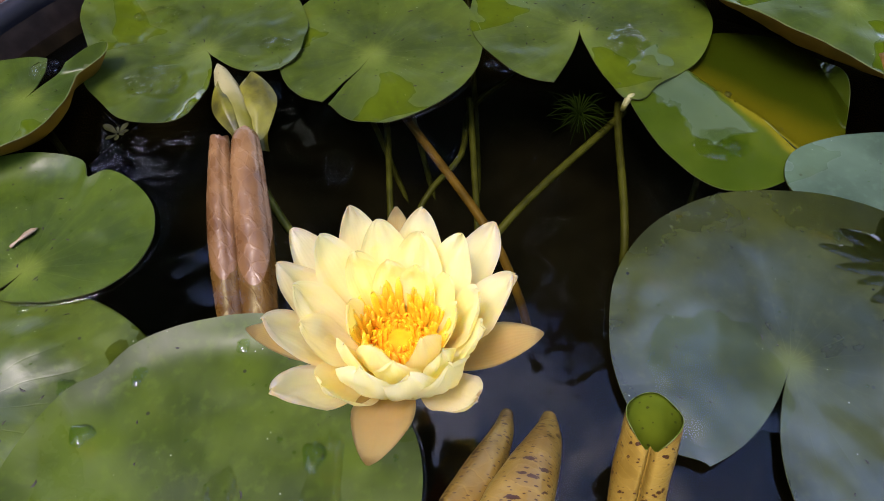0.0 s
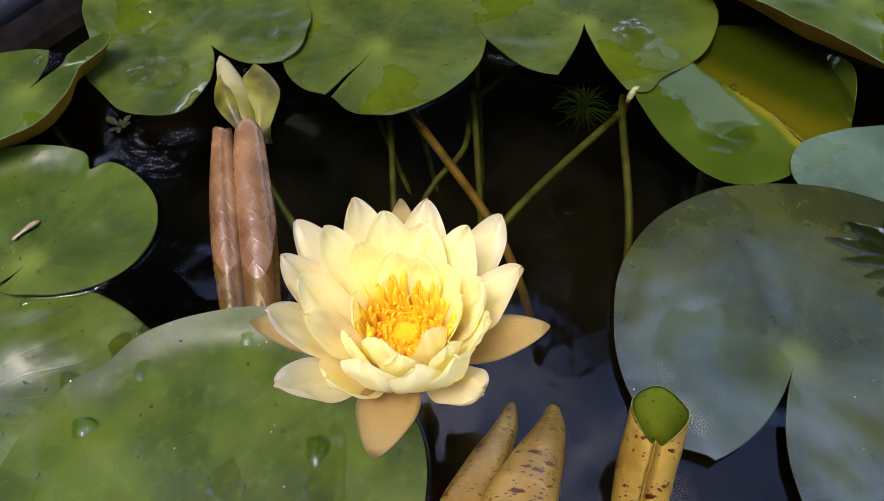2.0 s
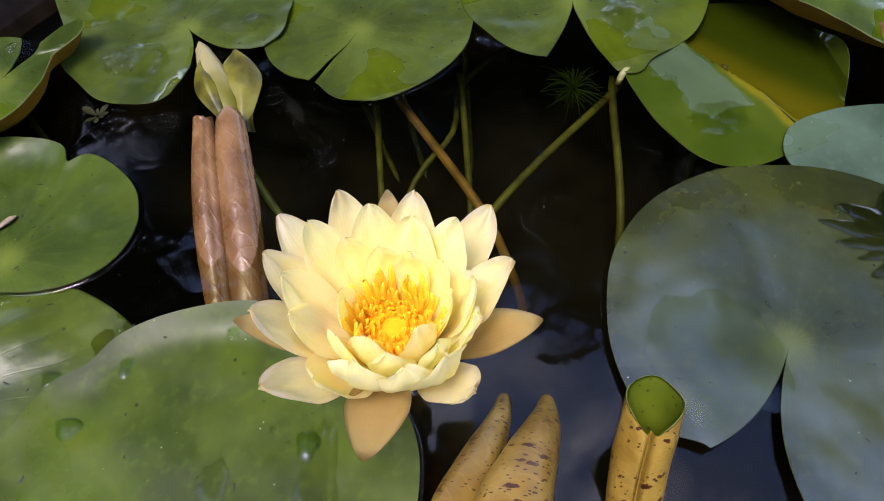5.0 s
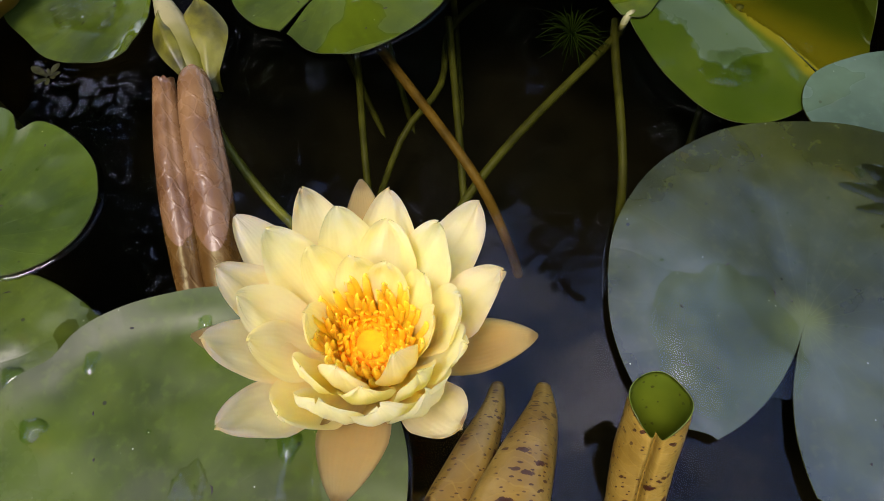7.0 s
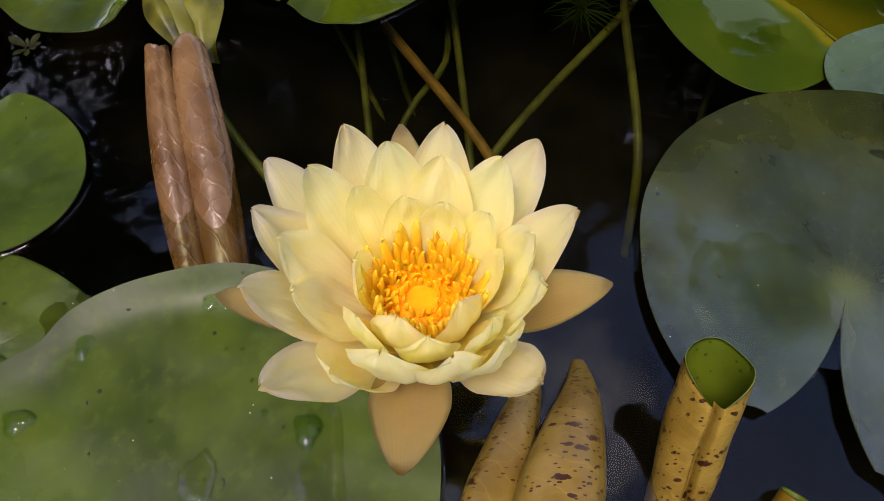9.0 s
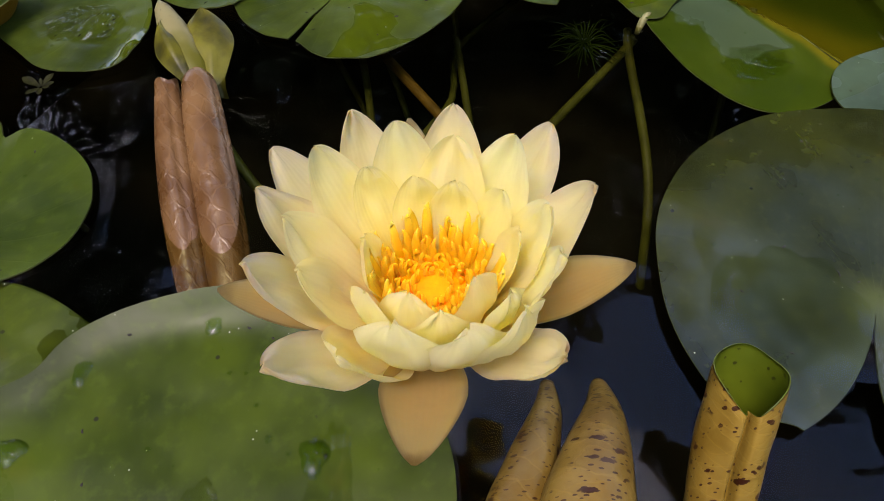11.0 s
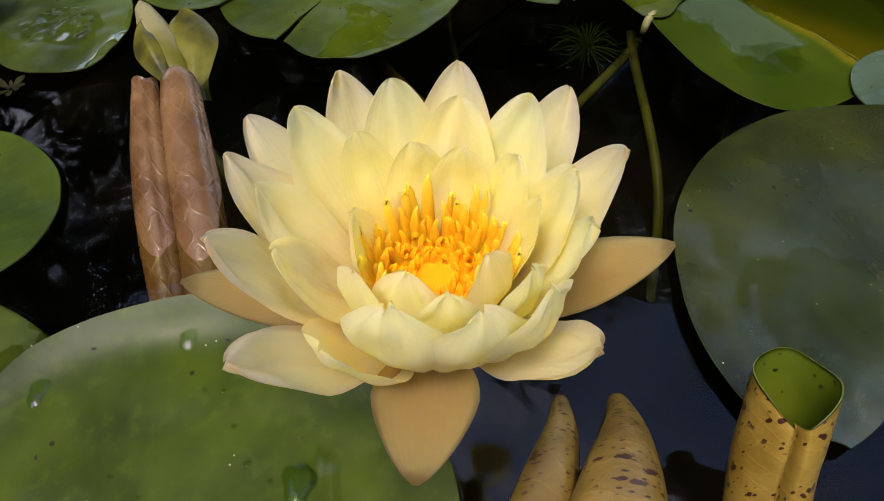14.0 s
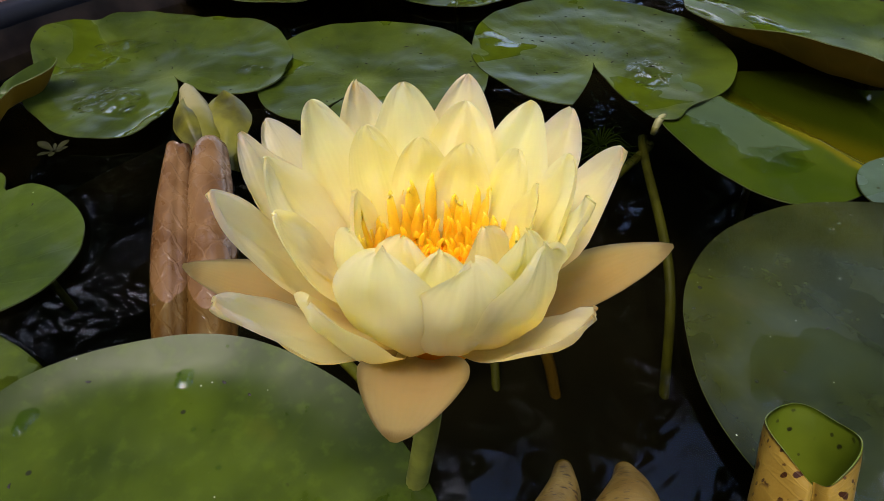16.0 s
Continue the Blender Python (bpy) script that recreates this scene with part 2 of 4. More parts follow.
def roll_build(base, pale, spots, rough):
    def build(n, out):
        uv = n.node("TexCoord").outputs["UV"]
        sep = n.node("SeparateXYZ")
        n.link(uv, sep.inputs[0])
        col = n.mix(n.step(n.noise(40, 4), 0.3, 0.7), base, pale)
        # veins run obliquely round the roll
        w = n.math('SINE', n.math('ADD', n.math('MULTIPLY', sep.outputs[1], 70.0), n.math('ADD', n.math('MULTIPLY', sep.outputs[0], 16.0 if spots else 38.0), n.math('MULTIPLY', n.noise(28, 4), 15.0))))
        vein = n.step(w, 0.955, 0.998)
        col = n.mix(n.math('MULTIPLY', vein, 0.2 if spots else 0.17), col, tuple(min(1, c * 1.45) for c in pale) if spots else (0.28, 0.18, 0.095))
        col = n.mix(n.step(n.noise(14, 3), 0.45, 0.75, 0.0, 0.3), col, tuple(c * 0.55 for c in base))
        if spots:
            for sc, th, lim in ((210, 0.25, 0.40), (115, 0.25, 0.43), (62, 0.24, 0.50)):
                mp = n.node("Mapping")
                mp.inputs["Scale"].default_value = (1.0, 2.6, 1.1)
                mp.inputs["Rotation"].default_value = (0.3, 0.5, 0.6)
                n.link(n.coord(), mp.inputs["Vector"])
                v = n.node("TexVoronoi")
                v.inputs["Scale"].default_value = sc
                n.link(mp.outputs[0], v.inputs["Vector"])
                wob = n.math('ADD', v.outputs["Distance"], n.math('MULTIPLY_ADD', n.noise(420, 2), 0.36, -0.18))
                col = n.mix(n.math('MULTIPLY', n.step(wob, th, th - 0.06), n.step(n.noise(33, 1), lim - 0.02, lim + 0.02)), col, (0.035, 0.010, 0.004))
        # fainter cross veins make a net with the first
        w2 = n.math('SINE', n.math('ADD', n.math('MULTIPLY', sep.outputs[1], 60.0), n.math('ADD', n.math('MULTIPLY', sep.outputs[0], -26.0), n.math('MULTIPLY', n.noise(35, 4), 17.0))))
        col = n.mix(n.math('MULTIPLY', n.step(w2, 0.95, 1.0), 0.1 if spots else 0.2), col, tuple(min(1, c * 1.5) for c in pale))
        net = n.math('MAXIMUM', n.step(w, 0.75, 1.0), n.math('MULTIPLY', n.step(w2, 0.8, 1.0), 0.7))
        h = n.math('ADD', n.math('MULTIPLY', net, 0.05 if spots else 0.14), n.math('ADD', n.math('MULTIPLY', n.noise(120, 4), 0.5), n.math('MULTIPLY', n.noise(48, 2), 0.7)))
        s = n.shader(col, n.math('MULTIPLY_ADD', n.noise(70, 3), 0.25, rough - 0.12), n.bump(h, 0.75, 0.0014), spec=0.36 if spots else 0.5)
        n.link(n.through_light(s, (0.3, 0.2, 0.06), 0.08), out.inputs[0])
    return build


M_PINK_ROLL = mat("rolled_leaf_pink_brown", roll_build((0.096, 0.042, 0.013), (0.185, 0.098, 0.038), False, 0.28))
M_TAN_ROLL = mat("rolled_leaf_tan_spotted", roll_build((0.150, 0.087, 0.014), (0.240, 0.153, 0.030), True, 0.36))
M_CUP = mat("rolled_leaf_ochre_spotted", roll_build((0.17, 0.098, 0.012), (0.28, 0.18, 0.030), True, 0.32))


def cup_inside(n, out):
    col = n.ramp(n.noise(50, 3), [(0.3, (0.058, 0.088, 0.005)), (0.7, (0.105, 0.142, 0.008))])
    v = n.node("TexVoronoi")
    v.inputs["Scale"].default_value = 230
    n.link(n.coord(), v.inputs["Vector"])
    col = n.mix(n.math('MULTIPLY', n.step(n.math('ADD', v.outputs["Distance"], n.math('MULTIPLY_ADD', n.noise(500, 2), 0.4, -0.2)), 0.22, 0.16), n.step(n.noise(60, 2), 0.46, 0.5)), col, (0.012, 0.012, 0.004))
    s = n.shader(col, 0.35, n.bump(n.noise(150, 3), 0.2, 0.0006))
    n.link(n.through_light(s, (0.22, 0.28, 0.02), 0.25), out.inputs[0])


M_CUP_IN = mat("rolled_leaf_inside_green", cup_inside)


def petal_build(base, tip, rim, tipw=0.6):
    """base colour at the foot, tip colour along the blade, rim towards the point."""
    def build(n, out):
        uv = n.node("TexCoord").outputs["UV"]
        sep = n.node("SeparateXYZ")
        n.link(uv, sep.inputs[0])
        col = n.mix(n.step(sep.outputs[1], 0.05, 0.7), base, tip)
        edge = n.step(n.math('ADD', sep.outputs[1], n.math('MULTIPLY_ADD', n.noise(200, 3), 0.12, -0.06)), 0.90, 1.0)
        if tipw > 0.8:
            edge = n.math('MAXIMUM', edge, n.math('MULTIPLY', n.step(n.math('ABSOLUTE', n.math('SUBTRACT', sep.outputs[0], 0.5)), 0.40, 0.5), n.step(sep.outputs[1], 0.3, 0.8)))
        col = n.mix(n.math('MULTIPLY', edge, tipw), col, rim)
        # long fine veins
        st = n.math('SINE', n.math('ADD', n.math('MULTIPLY', sep.outputs[0], 75.0), n.math('MULTIPLY', n.noise(70, 2), 5.0)))
        col = n.mix(n.math('MULTIPLY', n.step(st, 0.3, 1.0), 0.16 if tipw > 0.8 else 0.03), col, tuple(c * 0.85 for c in base))
        col = n.mix(n.math('MULTIPLY', n.step(n.noise(90, 3), 0.4, 0.8), 0.35 if tipw > 0.8 else 0.08), col, tuple(c * (0.7 if tipw > 0.8 else 0.85) for c in tip))
        h = n.math('ADD', n.math('MULTIPLY', st, 0.03), n.math('ADD', n.noise(95, 2), n.math('MULTIPLY', n.noise(210, 3), 0.3)))
        s = n.shader(col, 0.5, n.bump(h, 0.34, 0.0013), sss=1.0, sss_radius=(0.0030, 0.0024, 0.0012), spec=0.2)
        n.link(n.through_light(s, n.mix(0.4, col, (0.98, 0.88, 0.34)), 0.46), out.inputs[0])
    return build


M_PETAL = mat("petal_cream", petal_build((0.97, 0.79, 0.25), (0.95, 0.905, 0.42), (0.95, 0.915, 0.45)))
M_PETAL_IN = mat("petal_yellow", petal_build((0.98, 0.74, 0.11), (0.95, 0.90, 0.36), (0.95, 0.92, 0.42)))
M_PETAL_OUT = mat("petal_peach", petal_build((0.88, 0.60, 0.24), (0.93, 0.75, 0.38), (0.93, 0.75, 0.37)))
M_PETAL_PEACH = mat("petal_peach_cream", petal_build((0.95, 0.68, 0.27), (0.95, 0.83, 0.39), (0.95, 0.86, 0.42)))
M_PETAL_SPOT = mat("petal_browned_tip", petal_build((0.95, 0.68, 0.27), (0.96, 0.80, 0.38), (0.55, 0.28, 0.03), 0.75))
M_SEPAL = mat("sepal_tan", petal_build((0.52, 0.36, 0.14), (0.48, 0.30, 0.105), (0.15, 0.055, 0.010), 0.9))


def flat(color, rough=0.5, var=0.25, scale=60, bump=0.2, spec=0.5, glow=0.0, sss=0.0):
    def build(n, out):
        f = n.noise(scale, 4)
        col = n.mix(n.step(f, 0.25, 0.75), tuple(c * (1 - var) for c in color), tuple(min(1, c * (1 + var)) for c in color))
        s = n.shader(col, rough, n.bump(n.noise(scale * 3, 4), bump, 0.001), spec=spec, sss=sss, sss_radius=(0.0009, 0.0006, 0.0002))
        n.link(n.through_light(s, color, glow) if glow else s, out.inputs[0])
    return build


def stamen_build(n, out):
    sep = n.node("SeparateXYZ")
    n.link(n.coord(), sep.inputs[0])
    col = n.mix(n.step(n.math('ADD', sep.outputs[2], n.math('MULTIPLY_ADD', n.noise(120, 2), 0.008, -0.004)), 0.022, 0.041), (1.0, 0.62, 0.022), (1.0, 0.88, 0.17))
    s = n.shader(col, 0.6, sss=1.0, sss_radius=(0.0045, 0.0030, 0.0010), spec=0.12)
    n.link(n.through_light(s, n.mix(0.55, col, (1.0, 0.90, 0.32)), 0.62), out.inputs[0])


M_STAMEN = mat("stamen_orange", stamen_build)
M_PISTIL = mat("pistil_orange", flat((0.95, 0.34, 0.006), 0.65, 0.12, 150, sss=1.0, spec=0.1))
M_STEM = mat("stem_green", flat((0.135, 0.145, 0.02), 0.45, 0.4))
# stem green at a third: the water's dimming is put into the colour
M_STALK_DIM = mat("dimmed_stalk_olive", flat((0.042, 0.044, 0.006), 0.5, 0.45, 50, spec=0.15))
M_STEM_RED = mat("stem_orange_brown", flat((0.100, 0.055, 0.008), 0.5, 0.4, 50, spec=0.15))
M_ROLL_IN = mat("rolled_leaf_inside_brown", flat((0.085, 0.034, 0.012), 0.5, 0.4, 60))
M_MARGIN = mat("leaf_margin_pale", flat((0.20, 0.21, 0.06), 0.4, 0.3, 80))
M_BUD_GREEN = mat("bud_sepal_yellow_green", flat((0.078, 0.072, 0.004), 0.42, 0.75, 55, glow=0.06))


def bud_build(n, out):
    sep = n.node("SeparateXYZ")
    n.link(n.coord(), sep.inputs[0])
    along = n.math('ADD', sep.outputs[1], n.math('MULTIPLY_ADD', n.noise(60, 3), 0.02, -0.01))
    col = n.mix(n.step(along, 0.022, 0.052), (0.105, 0.100, 0.006), (0.25, 0.22, 0.095))
    v = n.node("TexVoronoi")
    v.inputs["Scale"].default_value = 260
    n.link(n.coord(), v.inputs["Vector"])
    col = n.mix(n.math('MULTIPLY', n.step(v.outputs["Distance"], 0.34, 0.2), n.math('MULTIPLY', n.step(along, 0.050, 0.062), n.step(n.noise(120, 2), 0.42, 0.5))), col, (0.075, 0.055, 0.020))
    s = n.shader(col, 0.5, n.bump(n.noise(130, 4), 0.2, 0.001), spec=0.35)
    n.link(n.through_light(s, col, 0.12), out.inputs[0])


M_BUD_PALE = mat("bud_petal_pale", bud_build)
M_WEED = mat("water_weed", flat((0.008, 0.015, 0.002), 0.8, 0.5, 80, spec=0.0))
M_SEEDLING = mat("floating_seedling", flat((0.013, 0.014, 0.004), 0.6, 0.6, 150, spec=0.1))
M_HUSK = mat("pale_husk", flat((0.20, 0.19, 0.07), 0.5, 0.4, 120))
M_SEED = mat("pinkish_bract", flat((0.20, 0.145, 0.085), 0.45, 0.5, 90))
M_FLECK = mat("dark_litter", flat((0.012, 0.010, 0.005), 0.7, 0.4, 200))
M_TUB = mat("glazed_clay", flat((0.11, 0.042, 0.030), 0.7, 0.45, 14, spec=0.2))
M_TUB_IN = mat("tub_inside_dark", flat((0.020, 0.013, 0.009), 0.6, 0.6, 40, spec=0.15))
M_LIP = mat("blue_black_glaze", flat((0.008, 0.008, 0.012), 0.5, 0.3, 20, spec=0.3))
M_MUD = mat("pond_mud", flat((0.0052, 0.0045, 0.0028), 1.0, 0.25, 25, spec=0.0))
M_SOIL = mat("garden_soil", flat((0.07, 0.055, 0.035), 0.95, 0.4, 9, 0.8))
M_BARK = mat("bark", flat((0.10, 0.075, 0.05), 0.9, 0.4, 14, 0.9))
M_LEAF = mat("tree_leaf", flat((0.045, 0.075, 0.02), 0.5, 0.4, 3))


def water_build(n, out):
    tr = n.node("BsdfTransparent")
    tr.inputs[0].default_value = (0.76, 0.76, 0.58, 1)
    gl = n.node("BsdfGlossy")
    gl.inputs["Roughness"].default_value = 0.0
    fr = n.node("Fresnel")
    fr.inputs["IOR"].default_value = 1.33
    h = n.math('ADD', n.math('MULTIPLY', n.noise(24, 2, dist=0.8), 1.0), n.math('MULTIPLY', n.noise(60, 1, dist=0.6), 0.07))
    h = n.math('ADD', h, n.math('MULTIPLY', n.step(n.noise(7, 2), 0.5, 0.62), n.math('MULTIPLY', n.noise(26, 1, dist=1.0), 1.5)))
    nor = n.bump(h, 0.16, 0.004)
    n.link(nor, gl.inputs["Normal"])
    n.link(nor, fr.inputs["Normal"])
    n.link(n.blend(fr.outputs[0], tr.outputs[0], gl.outputs[0]), out.inputs[0])


M_WATER = mat("pond_water", water_build)


def drop_build(n, out):
    tr = n.node("BsdfTransparent")
    tr.inputs[0].default_value = (0.80, 0.90, 0.66, 1)
    gl = n.node("BsdfGlossy")
    gl.inputs["Roughness"].default_value = 0.02
    fr = n.node("Fresnel")
    fr.inputs["IOR"].default_value = 1.33
    n.link(n.blend(fr.outputs[0], tr.outputs[0], gl.outputs[0]), out.inputs[0])


M_DROP = mat("water_drop", drop_build)


def puddle_build(n, out, wave=1.0, tint=(0.92, 0.95, 0.82), depth=0.008):
    tr = n.node("BsdfTransparent")
    tr.inputs[0].default_value = (*tint, 1)
    gl = n.node("BsdfGlossy")
    gl.inputs["Roughness"].default_value = 0.02
    fr = n.node("Fresnel")
    fr.inputs["IOR"].default_value = 1.36
    nor = n.bump(n.noise(44, 1, dist=1.2), wave, depth)
    n.link(nor, gl.inputs["Normal"])
    n.link(nor, fr.inputs["Normal"])
    n.link(n.blend(fr.outputs[0], tr.outputs[0], gl.outputs[0]), out.inputs[0])


M_PUDDLE = mat("puddle_water", puddle_build)
M_FILM = mat("wet_leaf_film", lambda n, out: puddle_build(n, out, 0.35, (0.62, 0.64, 0.50), 0.008))
M_CALM = mat("calm_puddle_water", lambda n, out: puddle_build(n, out, 0.04, depth=0.006))


# ---- builders ----
def mesh_from(name, verts, faces, mats, face_mat=None, uvs=None, smooth=True, rim=0):
    me = bpy.data.meshes.new(name)
    me.from_pydata([tuple(v) for v in verts], [], faces)
    for m in mats:
        me.materials.append(m)
    if face_mat is not None:
        me.polygons.foreach_set("material_index", face_mat)
    if smooth:
        me.polygons.foreach_set("use_smooth", [True] * (len(faces) - rim) + [False] * rim)
    if rim:
        sharp = {k for p in list(me.polygons)[-rim:] for k in p.edge_keys}
        me.edges.foreach_set("use_edge_sharp", [e.key in sharp for e in me.edges])
    if uvs is not None:
        lay = me.uv_layers.new(name="UVMap")
        idx = np.empty(len(me.loops), dtype=np.int32)
        me.loops.foreach_get("vertex_index", idx)
        lay.data.foreach_set("uv", np.asarray(uvs, dtype=np.float32)[idx].ravel())
    me.update()
    return me


def thing(name, at, label, category, group="", kind=""):
    ob = new(name)
    ob.empty_display_size = 0.01
    ob.matrix_basis = pose(*at)
    return tagged(ob, label, category, group, kind)


def part(name, me, parent, label="", m=None):
    ob = new(name, me)
    ob.parent = parent
    if m is not None:
        ob.matrix_basis = m
    return tagged(ob, label) if label else ob


def single(name, me, at, label, category, group="", kind=""):
    ob = new(name, me)
    ob.matrix_basis = pose(*at)
    return tagged(ob, label, category, group, kind)


def grid_shell(top, bottom, wrap=False, edge_side=1, closed=True):
    """Faces of a sheet with thickness from two (rows, cols, 3) arrays; returns verts, faces, side (0 top, 1 bottom)."""
    r, c = top.shape[:2]
    verts = np.concatenate([top.reshape(-1, 3), bottom.reshape(-1, 3)])
    off, faces, side = r * c, [], []
    cols = c if wrap else c - 1
    for i in range(r - 1):
        for j in range(cols):
            k = (j + 1) % c
            a, b, d, e = i * c + j, i * c + k, (i + 1) * c + k, (i + 1) * c + j
            faces += [(a, b, d, e), (off + a, off + e, off + d, off + b)]
            side += [0, 1]
    edge = [(i * c + j, i * c + (j + 1) % c) for i in (0, r - 1) for j in range(cols)]
    if not wrap:
        edge += [(i * c + j, (i + 1) * c + j) for j in (0, c - 1) for i in range(r - 1)]
    for a, b in edge if closed else ():
        faces.append((a, b, off + b, off + a))
        side.append(edge_side)
    return verts, faces, side


def tube(path, radii, sides=12, squash=1.0):
    """A round tube along a list of points."""
    path = [Vector(p) for p in path]
    verts, faces = [], []
    up = Vector((0, 0, 1))
    for i, p in enumerate(path):
        d = (path[min(i + 1, len(path) - 1)] - path[max(i - 1, 0)]).normalized()
        s = d.cross(up)
        s = s.normalized() if s.length > 1e-3 else Vector((1, 0, 0))
        u = s.cross(d)
        for k in range(sides):
            a = 2 * math.pi * k / sides
            verts.append(p + (s * math.cos(a) + u * math.sin(a) * squash) * radii[i])
    for i in range(len(path) - 1):
        for k in range(sides):
            a, b = i * sides + k, i * sides + (k + 1) % sides
            faces.append((a, b, b + sides, a + sides))
    faces += [tuple(range(sides))[::-1], tuple(len(verts) - sides + k for k in range(sides))]
    return verts, faces


def smooth_path(pts, n=24):
    """A Catmull-Rom curve through a few points."""
    p = [Vector(q) for q in pts]
    p = [p[0] * 2 - p[1], *p, p[-1] * 2 - p[-2]]
    out = []
    segs = len(p) - 3
    for i in range(n + 1):
        t = i / n * segs
        k = min(int(t), segs - 1)
        t -= k
        a, b, c, d = p[k:k + 4]
        out.append(0.5 * ((2 * b) + (c - a) * t + (2 * a - 5 * b + 4 * c - d) * t * t + (3 * b - a - 3 * c + d) * t ** 3))
    return out


def smoothstep(x):
    x = np.clip(x, 0, 1)
    return x * x * (3 - 2 * x)


RIMS = []
BLADES = []


def lily_pad(apex, centre, rx, ry, notch, gap, label, top=None, z=0.0, turn=0.0, lobe=0.12, lobe_width=16, wob=0.02, lift=0.002,
             dish=0.0, curls=(), ripple=0.0019, wet_rim=True, rim_end=None, bites=(), warp=None, seed=0, stem=None, rings=30, spokes=190, slit=0.8, humps=()):
    """A floating leaf. apex: where the petiole meets the blade; centre, rx, ry, turn: the ellipse of the outline; notch, gap: the slit's bearing and
    width in degrees; curls: (bearing, width, height, start, pull) of rim parts that turn up; bites: (bearing, width, depth); humps: (x, y, radius, height) of swellings."""
    top = top or M_PAD
    ax, ay = apex
    cx, cy = centre[0] - ax, centre[1] - ay
    g = radians(gap) / 2
    th = radians(notch) + g + (2 * math.pi - 2 * g) * np.linspace(0, 1, spokes)
    ct, st = math.cos(radians(turn)), math.sin(radians(turn))
    ux, uy = np.cos(th) * ct + np.sin(th) * st, -np.cos(th) * st + np.sin(th) * ct
    ox, oy = -cx * ct - cy * st, cx * st - cy * ct
    a = (ux / rx) ** 2 + (uy / ry) ** 2
    b = ox * ux / rx ** 2 + oy * uy / ry ** 2
    c = (ox / rx) ** 2 + (oy / ry) ** 2 - 1
    R = (-b + np.sqrt(np.maximum(b * b - a * c, 1e-9))) / a
    near = np.minimum(th - th[0], th[-1] - th)
    R *= 1 - lobe * np.exp(-(near / radians(lobe_width)) ** 2)
    for k, amp in ((3, 0.5), (5, 0.45), (8, 0.3), (13, 0.2)):
        R *= 1 + wob * amp * np.sin(k * th + seed * 1.7 + k)
    for bearing, width, depth in bites:
        d = (th - radians(bearing) + math.pi) % (2 * math.pi) - math.pi
        R -= depth * np.exp(-(d / radians(width)) ** 2)
    s = np.linspace(0, 1, rings) ** 0.8
    S, T = np.meshgrid(s, th, indexing='ij')
    half = g * S ** slit
    T = radians(notch) + half + (2 * math.pi - 2 * half) * np.linspace(0, 1, spokes)[None, :]
    rr = S * R[None, :]
    zz = lift * S ** 4 + dish * S ** 2
    for bearing, width, height, start, pull in curls:
        d = (T - radians(bearing) + math.pi) % (2 * math.pi) - math.pi
        wgt = np.exp(-(d / radians(width)) ** 2) * (smoothstep((S - start) / (1 - start) * 0.75) / 0.84375) ** 1.3
        zz = zz + height * wgt
        rr = rr - pull * wgt
    x, y = rr * np.cos(T), rr * np.sin(T)
    for i in range(rings):
        for j in range(spokes):
            zz[i, j] += ripple * (noise.noise((x[i, j] * 26 + seed, y[i, j] * 26, 0.3)) * 1.2 + noise.noise((x[i, j] * 70, y[i, j] * 70 + seed, 0)) * 0.4) * min(1, 3 * S[i, j])
    for hx, hy, hr, hh in humps:
        zz += hh * np.exp(-((x + ax - hx) ** 2 + (y + ay - hy) ** 2) / hr ** 2)
    P = np.stack([x, y, zz + 0.0012], -1)
    if warp:
        P = warp(P)
    du, dv = np.gradient(P, axis=0), np.gradient(P, axis=1)
    nn = np.cross(du, dv)
    ln = np.linalg.norm(nn, axis=2, keepdims=True)
    nn = np.where(ln > 1e-12, nn / np.maximum(ln, 1e-12), np.array([0, 0, 1.0]))
    nn[0] = (0, 0, 1)
    v, f, side = grid_shell(P, P - nn * 0.0008, False, 2)
    f = [q[::-1] for q in f]
    BLADES.append((v + np.array([ax, ay, z]), f, cx + ax, cy + ay, min(rx, ry)))
    ob = thing("lily_pad", (ax, ay, z), label, "lily pad", "lily pads in the pond")
    part("blade", mesh_from("blade", v, f, [top, M_UNDER, M_EDGE], side, rim=2 * (rings + spokes) - 4), ob)
    if wet_rim:
        rim = P[-1] + np.array([ax, ay, z])
        out = np.stack([P[-1, :, 0] - cx, P[-1, :, 1] - cy], -1)
        out /= np.linalg.norm(out, axis=1, keepdims=True)
        steps = ((-0.0010, 0.70), (0.0003, 0.36), (0.0008, 0.16), (0.0014, 0.05), (0.0022, 0.0))
        fade = np.clip(np.minimum(np.arange(spokes), np.arange(spokes)[::-1]) / 16.0, 0, 1)[:, None]
        ring = np.stack([np.concatenate([rim[:, :2] + out * np.where(o > 0, o * fade, o), (np.minimum(rim[:, 2:], 0.0011) * k * fade + 0.00025)], 1) for o, k in steps])
        RIMS.append(ring[:, :rim_end])
    if stem:
        q = smooth_path([(0, 0, -0.002)] + [(p[0] - ax, p[1] - ay, p[2] - z) for p in stem], 20)
        tv, tf = tube(q, [0.0028] * len(q), 8)
        part("petiole", mesh_from("petiole", tv, tf, [M_STALK_DIM]), ob)
    return ob


